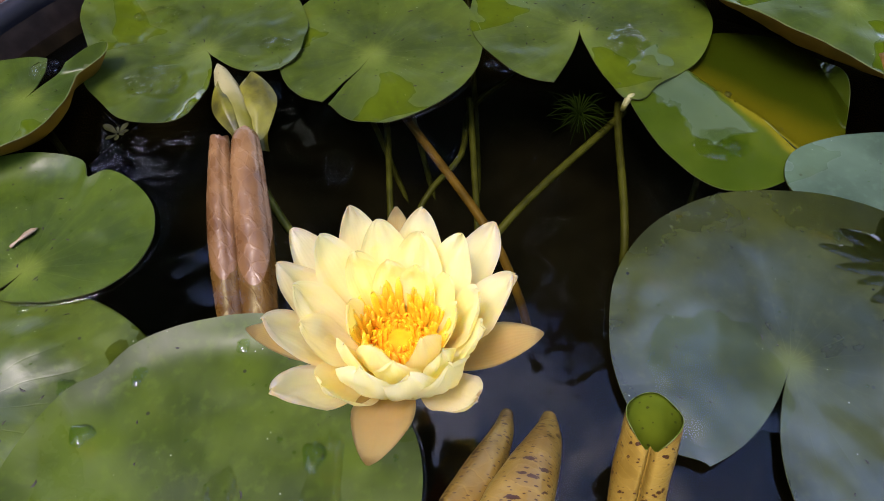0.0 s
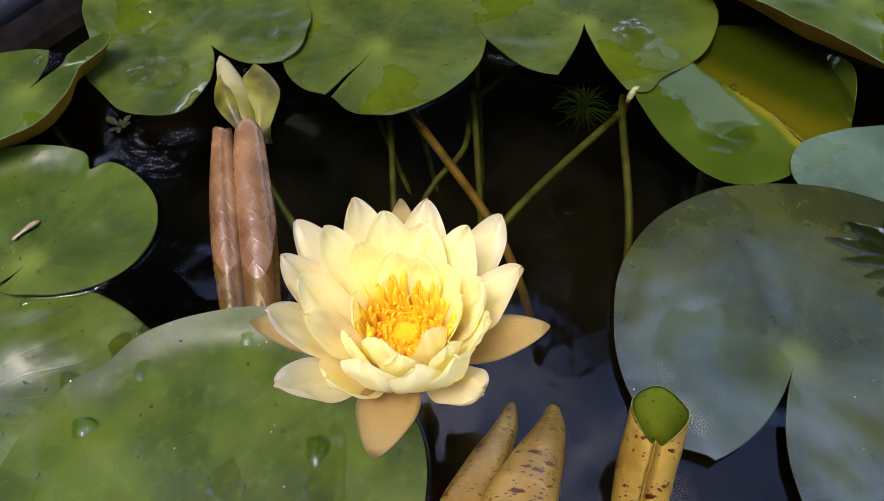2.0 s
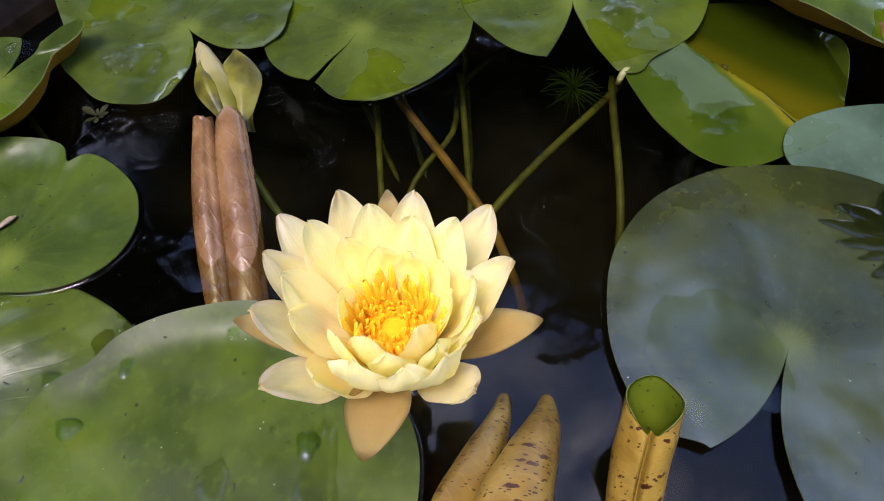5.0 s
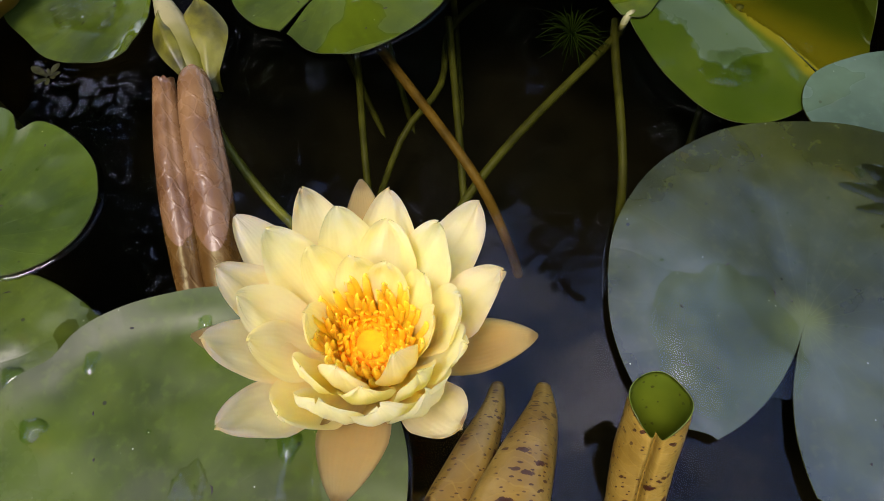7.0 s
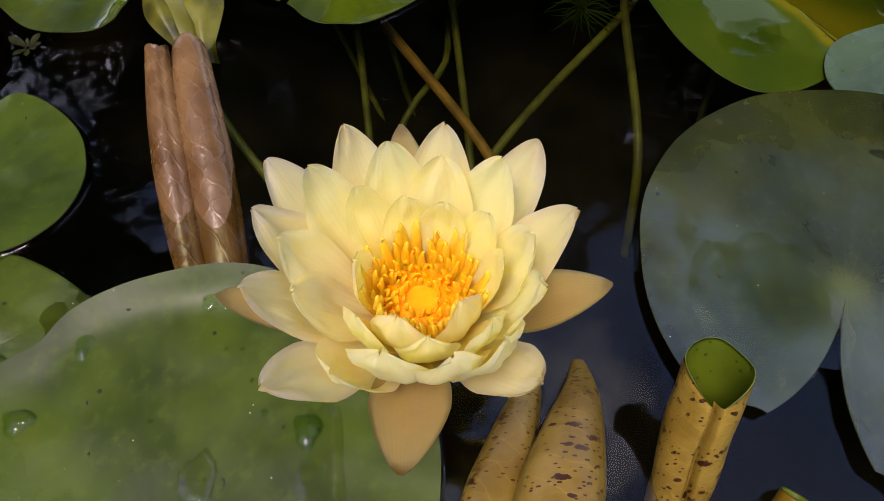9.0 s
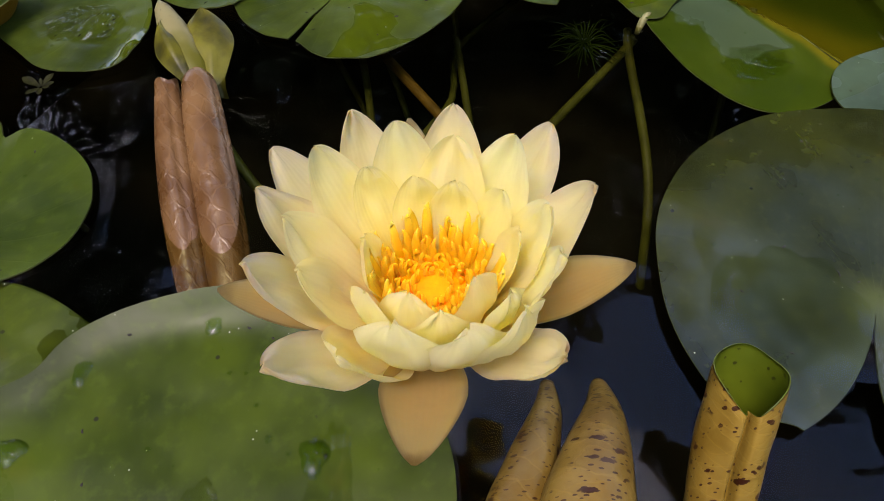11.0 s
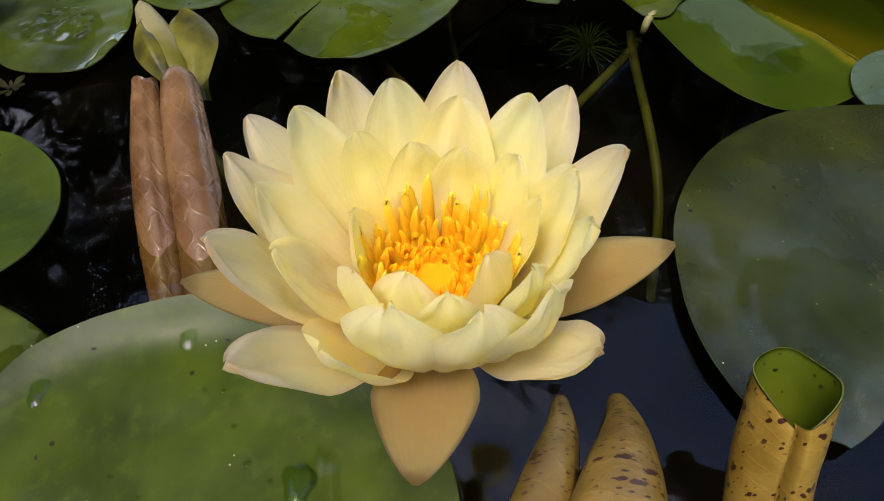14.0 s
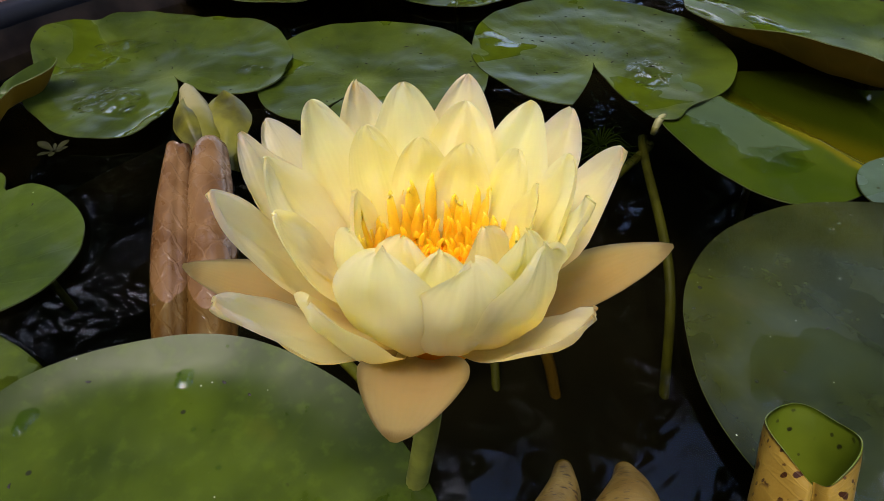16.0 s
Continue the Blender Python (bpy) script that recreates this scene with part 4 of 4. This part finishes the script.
# ---- rolled leaves ----
def build_rolls():
    def lerp(path, radii, n=40, blunt=0.0):
        q = smooth_path(path, n)
        f = np.linspace(0, 1, n + 1)
        r = np.interp(f, np.linspace(0, 1, len(radii)), radii)
        if blunt:
            r = r * np.sqrt(np.clip(1 - (1 - np.clip((f + 0.004) / blunt, 0, 1)) ** 2, 0.02, 1))
        return q, r

    pk = thing("rolled_leaf", (0, 0, 0), "young pinkish-brown leaf rolled into two tubes, half floating", "rolled leaf", "rolled young leaves")
    q, r = lerp([(-0.148, 0.224, 0.016), (-0.1375, 0.18, 0.009), (-0.1245, 0.13, -0.004), (-0.1125, 0.08, -0.016), (-0.1005, 0.035, -0.027)], [0.0090, 0.0112, 0.0126, 0.0134, 0.0132, 0.0115, 0.0095, 0.0075], 40, 0.09)
    part("tube", scroll(q, r, 190, mats=[M_PINK_ROLL, M_ROLL_IN], depth=0.10, lap=0.1), pk)
    edge = [p + Vector((float(k) * 0.99, 0, 0.001)) for p, k in zip(q, r)][3:34]
    tv, tf = tube(edge, [0.0007] * len(edge), 6)
    part("margin", mesh_from("margin", tv, tf, [M_MARGIN]), pk, "pale yellow-green leaf margin")
    q, r = lerp([(-0.1635, 0.212, 0.017), (-0.1545, 0.17, 0.008), (-0.1435, 0.125, -0.004), (-0.1312, 0.08, -0.016), (-0.1175, 0.035, -0.026)], [0.0068, 0.0086, 0.0104, 0.0112, 0.0110, 0.0098, 0.0085, 0.0070], 40)
    part("tube", scroll(q, r, 65, mats=[M_PINK_ROLL, M_ROLL_IN], depth=0.10, lap=0.1, notch=0.003, back=0.007), pk)

    sp = thing("rolled_leaf", (0, 0, 0), "tan rolled leaf with dark spots, tips dipping into water", "rolled leaf", "rolled young leaves")
    q, r = lerp([(0.0724, 0.0185, -0.0045), (0.0685, 0.002, 0.010), (0.059, -0.022, 0.030), (0.046, -0.052, 0.048), (0.038, -0.075, 0.057)], [0.0042, 0.0066, 0.0100, 0.0134, 0.0164, 0.0170, 0.016])
    part("tube", scroll(q, r, 160, mats=[M_TAN_ROLL, M_CUP_IN], depth=0.06), sp)
    q, r = lerp([(0.0484, 0.0195, -0.0045), (0.0445, 0.003, 0.007), (0.0345, -0.022, 0.023), (0.0215, -0.052, 0.038), (0.014, -0.075, 0.046)], [0.0036, 0.0054, 0.0078, 0.0102, 0.0118, 0.0122, 0.012])
    part("tube", scroll(q, r, 20, mats=[M_TAN_ROLL, M_CUP_IN], depth=0.06), sp)
    q = smooth_path([(0.032, -0.072, 0.050), (0.030, -0.085, 0.02), (0.04, -0.08, -0.06), (0.05, -0.03, -0.13)], 18)
    tv, tf = tube(q, [0.004] * len(q), 10)
    part("petiole", mesh_from("petiole", tv, tf, [M_STEM]), sp)

    cu = thing("rolled_leaf", (0, 0, 0), "ochre leaf rolled into an open cup, bright green inside", "rolled leaf", "rolled young leaves")
    q, r = lerp([(0.1145, -0.001, 0.058), (0.1140, -0.010, 0.043), (0.1130, -0.022, 0.022), (0.112, -0.037, 0.0), (0.110, -0.055, -0.03)], [0.0135, 0.0138, 0.0140, 0.0140, 0.0138, 0.013, 0.011])
    part("tube", scroll(q, r, 102, mats=[M_CUP, M_CUP_IN], depth=0.5, notch=0.014, vee=1.0, back=0.003, thick=0.00045, sides=150, crease=0.11), cu)

    q = smooth_path([(0.110, -0.052, -0.026), (0.11, -0.06, -0.06), (0.11, -0.05, -0.13)], 12)
    tv, tf = tube(q, [0.005] * len(q), 10)
    part("petiole", mesh_from("petiole", tv, tf, [M_STEM]), cu)

    sm = thing("rolled_leaf", (0, 0, 0), "small dark curled leaf tip just above the water", "rolled leaf", "rolled young leaves")
    q, r = lerp([(0.158, -0.046, 0.010), (0.154, -0.053, 0.005), (0.150, -0.062, -0.006)], [0.0075, 0.008, 0.0075])
    part("tube", scroll(q, r, 60, mats=[M_UNDER, M_CUP_IN], depth=0.2), sm)


build_rolls()


# ---- bud ----
def build_bud():
    b0 = Vector((-0.146, 0.222, -0.004))
    bud = thing("flower_bud", tuple(b0), "yellow-green water lily bud opening at its pale tip", "flower bud")
    v, f = tube([(-0.002, 0, 0), (-0.011, 0.018, 0.004), (-0.021, 0.036, 0.008), (-0.031, 0.054, 0.012), (-0.039, 0.069, 0.016), (-0.0425, 0.076, 0.0175)], [0.006, 0.0105, 0.0115, 0.0095, 0.0055, 0.001], 18)
    part("bud_petals", mesh_from("bud_petals", v, f, [M_BUD_PALE]), bud, "pale cream petals still closed")
    for base, tip, w, be, cp in (((0.006, -0.002, 0.0), (-0.012, 0.068, 0.017), 0.0185, -0.75, -0.55), ((-0.008, 0.0, 0.002), (-0.041, 0.058, 0.010), 0.012, -0.7, -0.6), ((-0.007, -0.003, 0.006), (-0.0355, 0.052, 0.0195), 0.0125, -0.75, -0.75), ((0, 0, -0.002), (-0.020, 0.060, -0.004), 0.016, 0.3, 0.2)):
        part("sepal", petal_mesh(base, tip, w, be, cp, mats=[M_BUD_GREEN], thick=0.0012, point=0.72, ruffle=0.05, seed=w * 900), bud)
    q = smooth_path([(0, 0, 0), (0.012, -0.03, -0.02), (0.06, -0.08, -0.05), (0.15, -0.13, -0.13)], 18)
    tv, tf = tube(q, [0.0035] * len(q), 10)
    part("stem", mesh_from("stem", tv, tf, [M_STEM]), bud)


build_bud()

# ---- trees: dark crowns mirrored in the water, and unseen ones added to block light ----
def build_tree(at, height, spread, seed, leaves=5000, low=0.3, blocker_limb=None):
    rnd = np.random.RandomState(seed)
    tree = thing("tree", at, "tall leafy tree with a dark green crown, out of view beyond the tub", "tree", "trees round the pond")
    q = smooth_path([(0, 0, 0), (0.06, 0.03, height * 0.3), (-0.05, 0.02, height * 0.65), (0, 0, height * 0.95)], 12)
    tv, tf = tube(q, list(np.linspace(0.13, 0.03, len(q))), 10)
    part("trunk", mesh_from("trunk", tv, tf, [M_BARK]), tree)
    cen = []
    for k in range(16):
        a = k * 2.4 + rnd.uniform(-0.3, 0.3)
        z0 = height * (low + 0.62 * k / 16)
        L = spread * rnd.uniform(0.65, 1.0) * (1 - 0.35 * k / 16)
        end = np.array([math.cos(a) * L, math.sin(a) * L, z0 + L * rnd.uniform(0.2, 0.55)])
        path = smooth_path([(0, 0, z0), tuple(end * np.array([0.5, 0.5, 0]) + np.array([0, 0, (z0 + end[2]) / 2 + 0.1])), tuple(end)], 6)
        v, f = tube(path, list(np.linspace(0.045, 0.012, len(path))), 6)
        part("limb", mesh_from("limb", v, f, [M_BARK]), tree)
        for s in (0.45, 0.65, 0.85, 1.0):
            cen.append((np.array(path[int(s * 6)]), spread * rnd.uniform(0.2, 0.36)))
    if blocker_limb:
        path = smooth_path([(0, 0, height * 0.5), (blocker_limb[0] * 0.5, blocker_limb[1] * 0.4, blocker_limb[2] * 0.9), blocker_limb], 8)
        v, f = tube(path, list(np.linspace(0.04, 0.008, len(path))), 6)
        part("limb", mesh_from("limb", v, f, [M_BARK]), tree)
        for s in (5, 6, 7, 8):
            for side in (-0.32, 0.0, 0.32):
                cen += [(np.array(path[s]) + np.array([0.05, side, 0.05 * s / 8]), 0.24)] * 4
    pick = rnd.randint(len(cen), size=leaves)
    mid = np.array([c for c, r in cen])[pick]
    rad = np.array([r for c, r in cen])[pick]
    d = rnd.normal(size=(leaves, 3))
    p = mid + d / np.linalg.norm(d, axis=1, keepdims=True) * (rad * rnd.uniform(0.05, 1.0, leaves) ** 0.5)[:, None]
    u = rnd.normal(size=(leaves, 3))
    u /= np.linalg.norm(u, axis=1, keepdims=True)
    w = np.cross(u, rnd.normal(size=(leaves, 3)))
    w /= np.linalg.norm(w, axis=1, keepdims=True)
    z = rnd.uniform(0.07, 0.14, leaves)[:, None]
    lv = np.stack([p - u * z, p + w * z * 0.4 - u * z * 0.1, p + u * z, p - w * z * 0.4 - u * z * 0.1], 1).reshape(-1, 3)
    lf = [(4 * k, 4 * k + 1, 4 * k + 2, 4 * k + 3) for k in range(leaves)]
    part("crown", mesh_from("crown", lv, lf, [M_LEAF], smooth=False), tree)


def build_trees():
    # last four stand behind the camera, unseen, added to cut the sky light
    for i, (x, y, h, sp, low) in enumerate(((-1.3, 4.4, 8.6, 1.9, 0.18), (1.3, 4.3, 8.8, 1.9, 0.17), (3.5, 3.3, 6.4, 1.8, 0.3), (-3.5, 3.0, 8.6, 1.9, 0.16), (0.1, 6.2, 11.0, 2.4, 0.20), (2.9, 6.4, 9.6, 2.2, 0.25), (-2.9, 5.8, 10.6, 2.4, 0.19),
                                            (5.0, 0.2, 4.8, 1.7, 0.15), (-4.8, 0.3, 5.2, 1.9, 0.05), (-5.6, 2.6, 6.0, 2.0, 0.05), (-4.0, -2.9, 6.4, 1.8, 0.05), (4.0, -2.9, 6.4, 1.8, 0.05), (-1.6, -4.9, 6.4, 1.8, 0.05), (1.6, -4.9, 6.4, 1.8, 0.05))):
        build_tree((x, y, -0.36), h, sp, 20 + i, low=low, leaves={0: 11000, 1: 9000, 3: 6500, 5: 3800, 6: 5500}.get(i, 14000))
    # unseen slender tree, added so its branch over the tub blocks overhead sky
    build_tree((-2.0, 1.1, -0.36), 3.2, 0.45, 60, low=0.55, leaves=3600, blocker_limb=(1.55, -0.70, 2.75))


build_trees()


# ---- drops, seedlings, weed and litter ----
def build_drops():
    spots = [(-0.1108, 0.053, 0.0060, 0.0062, 0.0072), (-0.169, 0.0297, 0.0050, 0.0055, 0.0085), (-0.1905, -0.008, 0.0048, 0.0075, 0.0070), (-0.0575, -0.0135, 0.0045, 0.0065, 0.0085),
             (-0.213, 0.021, 0.0005, 0.0060, 0.0058), (-0.236, 0.028, 0.0005, 0.0030, 0.0026), (-0.253, 0.029, 0.0005, 0.0022, 0.0022), (-0.262, 0.072, 0.0002, 0.0040, 0.0035),
             (0.265, 0.147, 0.0072, 0.0032, 0.0038), (-0.078, -0.005, 0.0045, 0.0018, 0.0018), (-0.012, -0.012, 0.0058, 0.0020, 0.0024), (-0.092, 0.026, 0.0048, 0.0012, 0.0012),
             (-0.13, -0.008, 0.0045, 0.0014, 0.0012)]
    for i, (x, y, z, a, b) in enumerate(spots):
        verts, faces, n, m = [(0, 0, min(a, b) * 0.30)], [], 20, 5
        for k in range(1, m + 1):
            f = k / m
            for j in range(n):
                t = 2 * math.pi * j / n
                w = 1 + 0.16 * math.sin(3 * t + i) + 0.08 * math.sin(5 * t + 2 * i)
                verts.append((a * f * w * math.cos(t + 0.3 * i) * 1.0, b * f * w * math.sin(t + 0.3 * i), min(a, b) * 0.30 * (1 - f ** 2.6)))
        for j in range(n):
            faces.append((0, 1 + j, 1 + (j + 1) % n))
            for k in range(m - 1):
                p, q = 1 + k * n + j, 1 + k * n + (j + 1) % n
                faces.append((p, p + n, q + n, q))
        single("water_drop", mesh_from("water_drop", verts, faces, [M_DROP]), (x, y, z + 0.0008), "clear water drop lying on a lily pad", "water drop", "water drops on the pads")


build_drops()


def build_beads():
    """Fine droplets scattered over the blades."""
    rnd = random.Random(17)
    verts, faces = [], []
    for k, count in ((0, 44), (1, 40), (2, 50), (3, 50), (4, 110), (5, 60), (6, 80), (7, 30), (8, 20), (9, 40), (10, 20)):
        bv, bf, cx, cy, r = BLADES[k]
        tree = bvhtree.BVHTree.FromPolygons([tuple(p) for p in bv], bf)
        mx, my = rnd.uniform(-0.3, 0.3), rnd.uniform(-0.3, 0.3)
        for _ in range(count):
            a, d = rnd.uniform(0, 6.283), r * 0.9 * rnd.random() ** 0.6
            x, y = cx + mx * r * 0.4 + d * math.cos(a), cy + my * r * 0.4 + d * math.sin(a)
            at = tree.ray_cast(Vector((x, y, 0.2)), Vector((0, 0, -1)))[0]
            if at is None or at.z < 0.0008:
                continue
            w = rnd.choice((0.0004, 0.0005, 0.0005, 0.0006, 0.0008, 0.0011))
            n, base = 8, len(verts)
            verts.append((x, y, at.z + w * 0.6))
            for f, h in ((0.5, 0.48), (0.85, 0.25), (1.0, -0.1)):
                verts += [(x + w * f * math.cos(2 * math.pi * j / n) * 1.15, y + w * f * math.sin(2 * math.pi * j / n), at.z + w * h) for j in range(n)]
            faces += [(base, base + 1 + j, base + 1 + (j + 1) % n) for j in range(n)]
            faces += [(base + 1 + q * n + j, base + 1 + (q + 1) * n + j, base + 1 + (q + 1) * n + (j + 1) % n, base + 1 + q * n + (j + 1) % n) for q in range(2) for j in range(n)]
    single("water_droplets", mesh_from("water_droplets", verts, faces, [M_DROP]), (0, 0, 0), "fine water droplets beaded on the lily pads", "droplets", kind="stuff")


build_beads()


def build_flecks():
    """Tiny dark bits of litter lying on the blades."""
    rnd = random.Random(29)
    verts, faces = [], []
    for k, count in ((0, 14), (1, 9), (2, 14), (3, 5), (4, 16), (5, 22), (6, 46), (9, 26), (10, 12)):
        bv, bf, cx, cy, r = BLADES[k]
        tree = bvhtree.BVHTree.FromPolygons([tuple(p) for p in bv], bf)
        for _ in range(count):
            a, d = rnd.uniform(0, 6.283), r * 0.92 * rnd.random() ** 0.5
            x, y = cx + d * math.cos(a), cy + d * math.sin(a)
            L, w, b = rnd.choice((0.001, 0.0013, 0.0018, 0.0026)), rnd.uniform(0.0004, 0.0007), rnd.uniform(0, 6.283)
            ca, sa, kink = math.cos(b), math.sin(b), rnd.uniform(-0.5, 0.5)
            pts = []
            for u, v in ((-1, 0), (-0.4, 1), (0.5, 0.8), (1, 0), (0.5, -0.8), (-0.4, -1)):
                px, py = u * L, v * w + kink * L * u * u
                at = tree.ray_cast(Vector((x + ca * px - sa * py, y + sa * px + ca * py, 0.2)), Vector((0, 0, -1)))[0]
                if at is None or at.z < 0.0006:
                    break
                pts.append(at)
            if len(pts) < 6:
                continue
            base = len(verts)
            verts += [p + Vector((0, 0, 0.0001)) for p in pts] + [p * 0.3 + sum(pts, Vector()) / 6 * 0.7 + Vector((0, 0, 0.0005)) for p in pts]
            faces += [(base + j, base + (j + 1) % 6, base + 6 + (j + 1) % 6, base + 6 + j) for j in range(6)] + [tuple(base + 6 + j for j in range(6))]
    single("leaf_litter", mesh_from("leaf_litter", verts, faces, [M_FLECK]), (0, 0, 0), "tiny dark flecks of litter scattered on lily pads", "litter", kind="stuff")


build_flecks()


def build_small():
    sd = thing("floating_seedling", (-0.254, 0.229, 0.0), "small pale green seedling floating on the water", "seedling")
    for a, L in ((150, 0.015), (62, 0.012), (15, 0.009), (-75, 0.009), (-128, 0.010), (100, 0.006), (-20, 0.007)):
        ca, sa = math.cos(radians(a)), math.sin(radians(a))
        part("leaflet", petal_mesh((ca * 0.001, sa * 0.001, 0.001), (ca * L, sa * L, 0.003), L * 0.26, 0.2, 0.3, mats=[M_SEEDLING], rows=9, cols=5), sd)
    tipv, tipf = tube([(0, 0, -0.006), (0.001, 0.001, -0.001), (0.003, 0.003, 0.004), (0.006, 0.005, 0.006), (0.008, 0.006, 0.0065)], [0.0018, 0.0025, 0.0028, 0.0018, 0.0005], 10)
    single("leaf_tip", mesh_from("leaf_tip", tipv, tipf, [M_HUSK]), (0.1405, 0.275, 0.0), "pale young leaf tip breaking the surface", "leaf tip")
    tv, tf = tube([(-0.006, -0.0085, 0), (-0.0052, -0.0075, 0.0006), (-0.003, -0.004, 0.0008), (0.001, 0.002, 0.001), (0.004, 0.006, 0.0008), (0.006, 0.0085, 0)], [0.0007, 0.0016, 0.0009, 0.0023, 0.0021, 0.0005], 10, 0.6)
    single("fallen_bract", mesh_from("fallen_bract", tv, tf, [M_SEED]), (-0.283, 0.126, 0.0036), "small pinkish fallen bract lying on a green pad", "bract")
    wd = thing("water_weed", (0.112, 0.298, -0.032), "feathery green water weed just under the surface", "water weed")
    rnd = random.Random(8)
    for i in range(64):
        a = i * 2.399
        L = 0.014 + 0.022 * rnd.random()
        up = rnd.uniform(-0.006, 0.012)
        q = smooth_path([(0, 0, 0), (math.cos(a) * L * 0.5, math.sin(a) * L * 0.5, up), (math.cos(a) * L, math.sin(a) * L, up * 0.4)], 6)
        v, f = tube(q, [0.0006, 0.0007, 0.0007, 0.0006, 0.0005, 0.0004, 0.0002], 4)
        part("frond", mesh_from("frond", v, f, [M_WEED]), wd)
    for name, pts, r, m, lab in (("leaf_stalk", [(-0.060, 0.325, -0.02), (-0.039, 0.292, -0.03), (0.034, 0.186, -0.045), (0.062, 0.148, -0.085), (0.075, 0.135, -0.13)], 0.0038, M_STEM_RED, "orange-brown leaf stalk slanting down under water"),
                                 ("leaf_stalk", [(0.150, 0.302, -0.03), (0.14, 0.291, -0.035), (0.047, 0.187, -0.05), (-0.02, 0.11, -0.13)], 0.0034, M_STALK_DIM, "olive green leaf stalk slanting under water"),
                                 ("leaf_stalk", [(0.146, 0.31, -0.03), (0.144, 0.285, -0.035), (0.145, 0.19, -0.06), (0.144, 0.135, -0.126)], 0.0034, M_STALK_DIM, "olive green leaf stalk hanging under water"),
                                 ("leaf_stalk", [(0.017, 0.335, -0.05), (0.019, 0.319, -0.055), (0.029, 0.204, -0.08), (0.035, 0.13, -0.13)], 0.0030, M_STALK_DIM, "thin olive leaf stalk deep under water"),
                                 ("leaf_stalk", [(0.355, 0.335, 0.004), (0.352, 0.29, 0.003), (0.346, 0.25, -0.02), (0.335, 0.2, -0.13)], 0.0042, M_STEM_RED, "orange-brown leaf stalk rising beside a curled pad")):
        q = smooth_path(pts, 22)
        v, f = tube(q, [r] * len(q), 8)
        single(name, mesh_from(name, v, f, [m]), (0, 0, 0), lab, "leaf stalk", "submerged leaf stalks")


build_small()


def build_pools():
    """Shallow puddles of water lying on the blades."""
    for i, (x, y, z, a, b, lab) in enumerate(((-0.236, 0.284, 0.0066, 0.026, 0.019, "small glinting puddle on a lily pad"), (-0.262, 0.372, 0.0068, 0.022, 0.013, "thin puddle along a lily pad's fold"), (-0.150, 0.335, 0.0066, 0.012, 0.010, "small glinting puddle on a lily pad"),
                                              (-0.325, 0.278, 0.020, 0.011, 0.014, "small puddle on a curled lily pad"), (0.045, 0.313, 0.0048, 0.016, 0.007, "thin wet film by a lily pad's edge"),
                                              (0.165, 0.043, 0.0080, 0.038, 0.044, "broad calm water film on a large lily pad"), (0.205, 0.232, 0.0032, 0.020, 0.014, "thin wet film on a half sunken pad"),
                                              (0.214, 0.238, 0.0036, 0.016, 0.011, "thin wet film on a half sunken pad"), (0.150, 0.345, 0.0052, 0.018, 0.022, "small glinting puddle on a lily pad"),
                                              (-0.104, -0.034, 0.0048, 0.009, 0.013, "small calm puddle on a lily pad"), (-0.050, -0.030, 0.0052, 0.012, 0.036, "calm wet strip on a lily pad beneath the flower"),
                                              (0.316, 0.118, 0.0082, 0.056, 0.040, "wet film with fingered edges on a dark pad"))):
        n, m = 160 if i == 11 else 48, 7
        verts, faces = [(0, 0, 0.0011)], []
        for k in range(1, m + 1):
            f = k / m
            for j in range(n):
                t = 2 * math.pi * j / n
                w = 1 + 0.35 * noise.noise((math.cos(t) * 1.4 + i * 5, math.sin(t) * 1.4, 0.2)) + 0.2 * noise.noise((math.cos(t) * 3.5, math.sin(t) * 3.5 + i * 3, 1.0))
                if i == 11:
                    w *= 1 + 0.16 * math.sin(15 * t + 2.5 * math.sin(2 * t)) * (0.5 - 0.5 * math.cos(t))
                verts.append((a * f * w * math.cos(t), b * f * w * math.sin(t), 0.0011 * (1 - f ** 5) - 0.0002))
        for j in range(n):
            faces.append((0, 1 + j, 1 + (j + 1) % n))
            for k in range(m - 1):
                p, q = 1 + k * n + j, 1 + k * n + (j + 1) % n
                faces.append((p, p + n, q + n, q))
        single("puddle", mesh_from("puddle", verts, faces, [M_FILM if i == 11 else M_CALM if i in (5, 6, 7, 9, 10) else M_PUDDLE]), (x, y, z), lab, "puddle", "puddles on the pads")


build_pools()
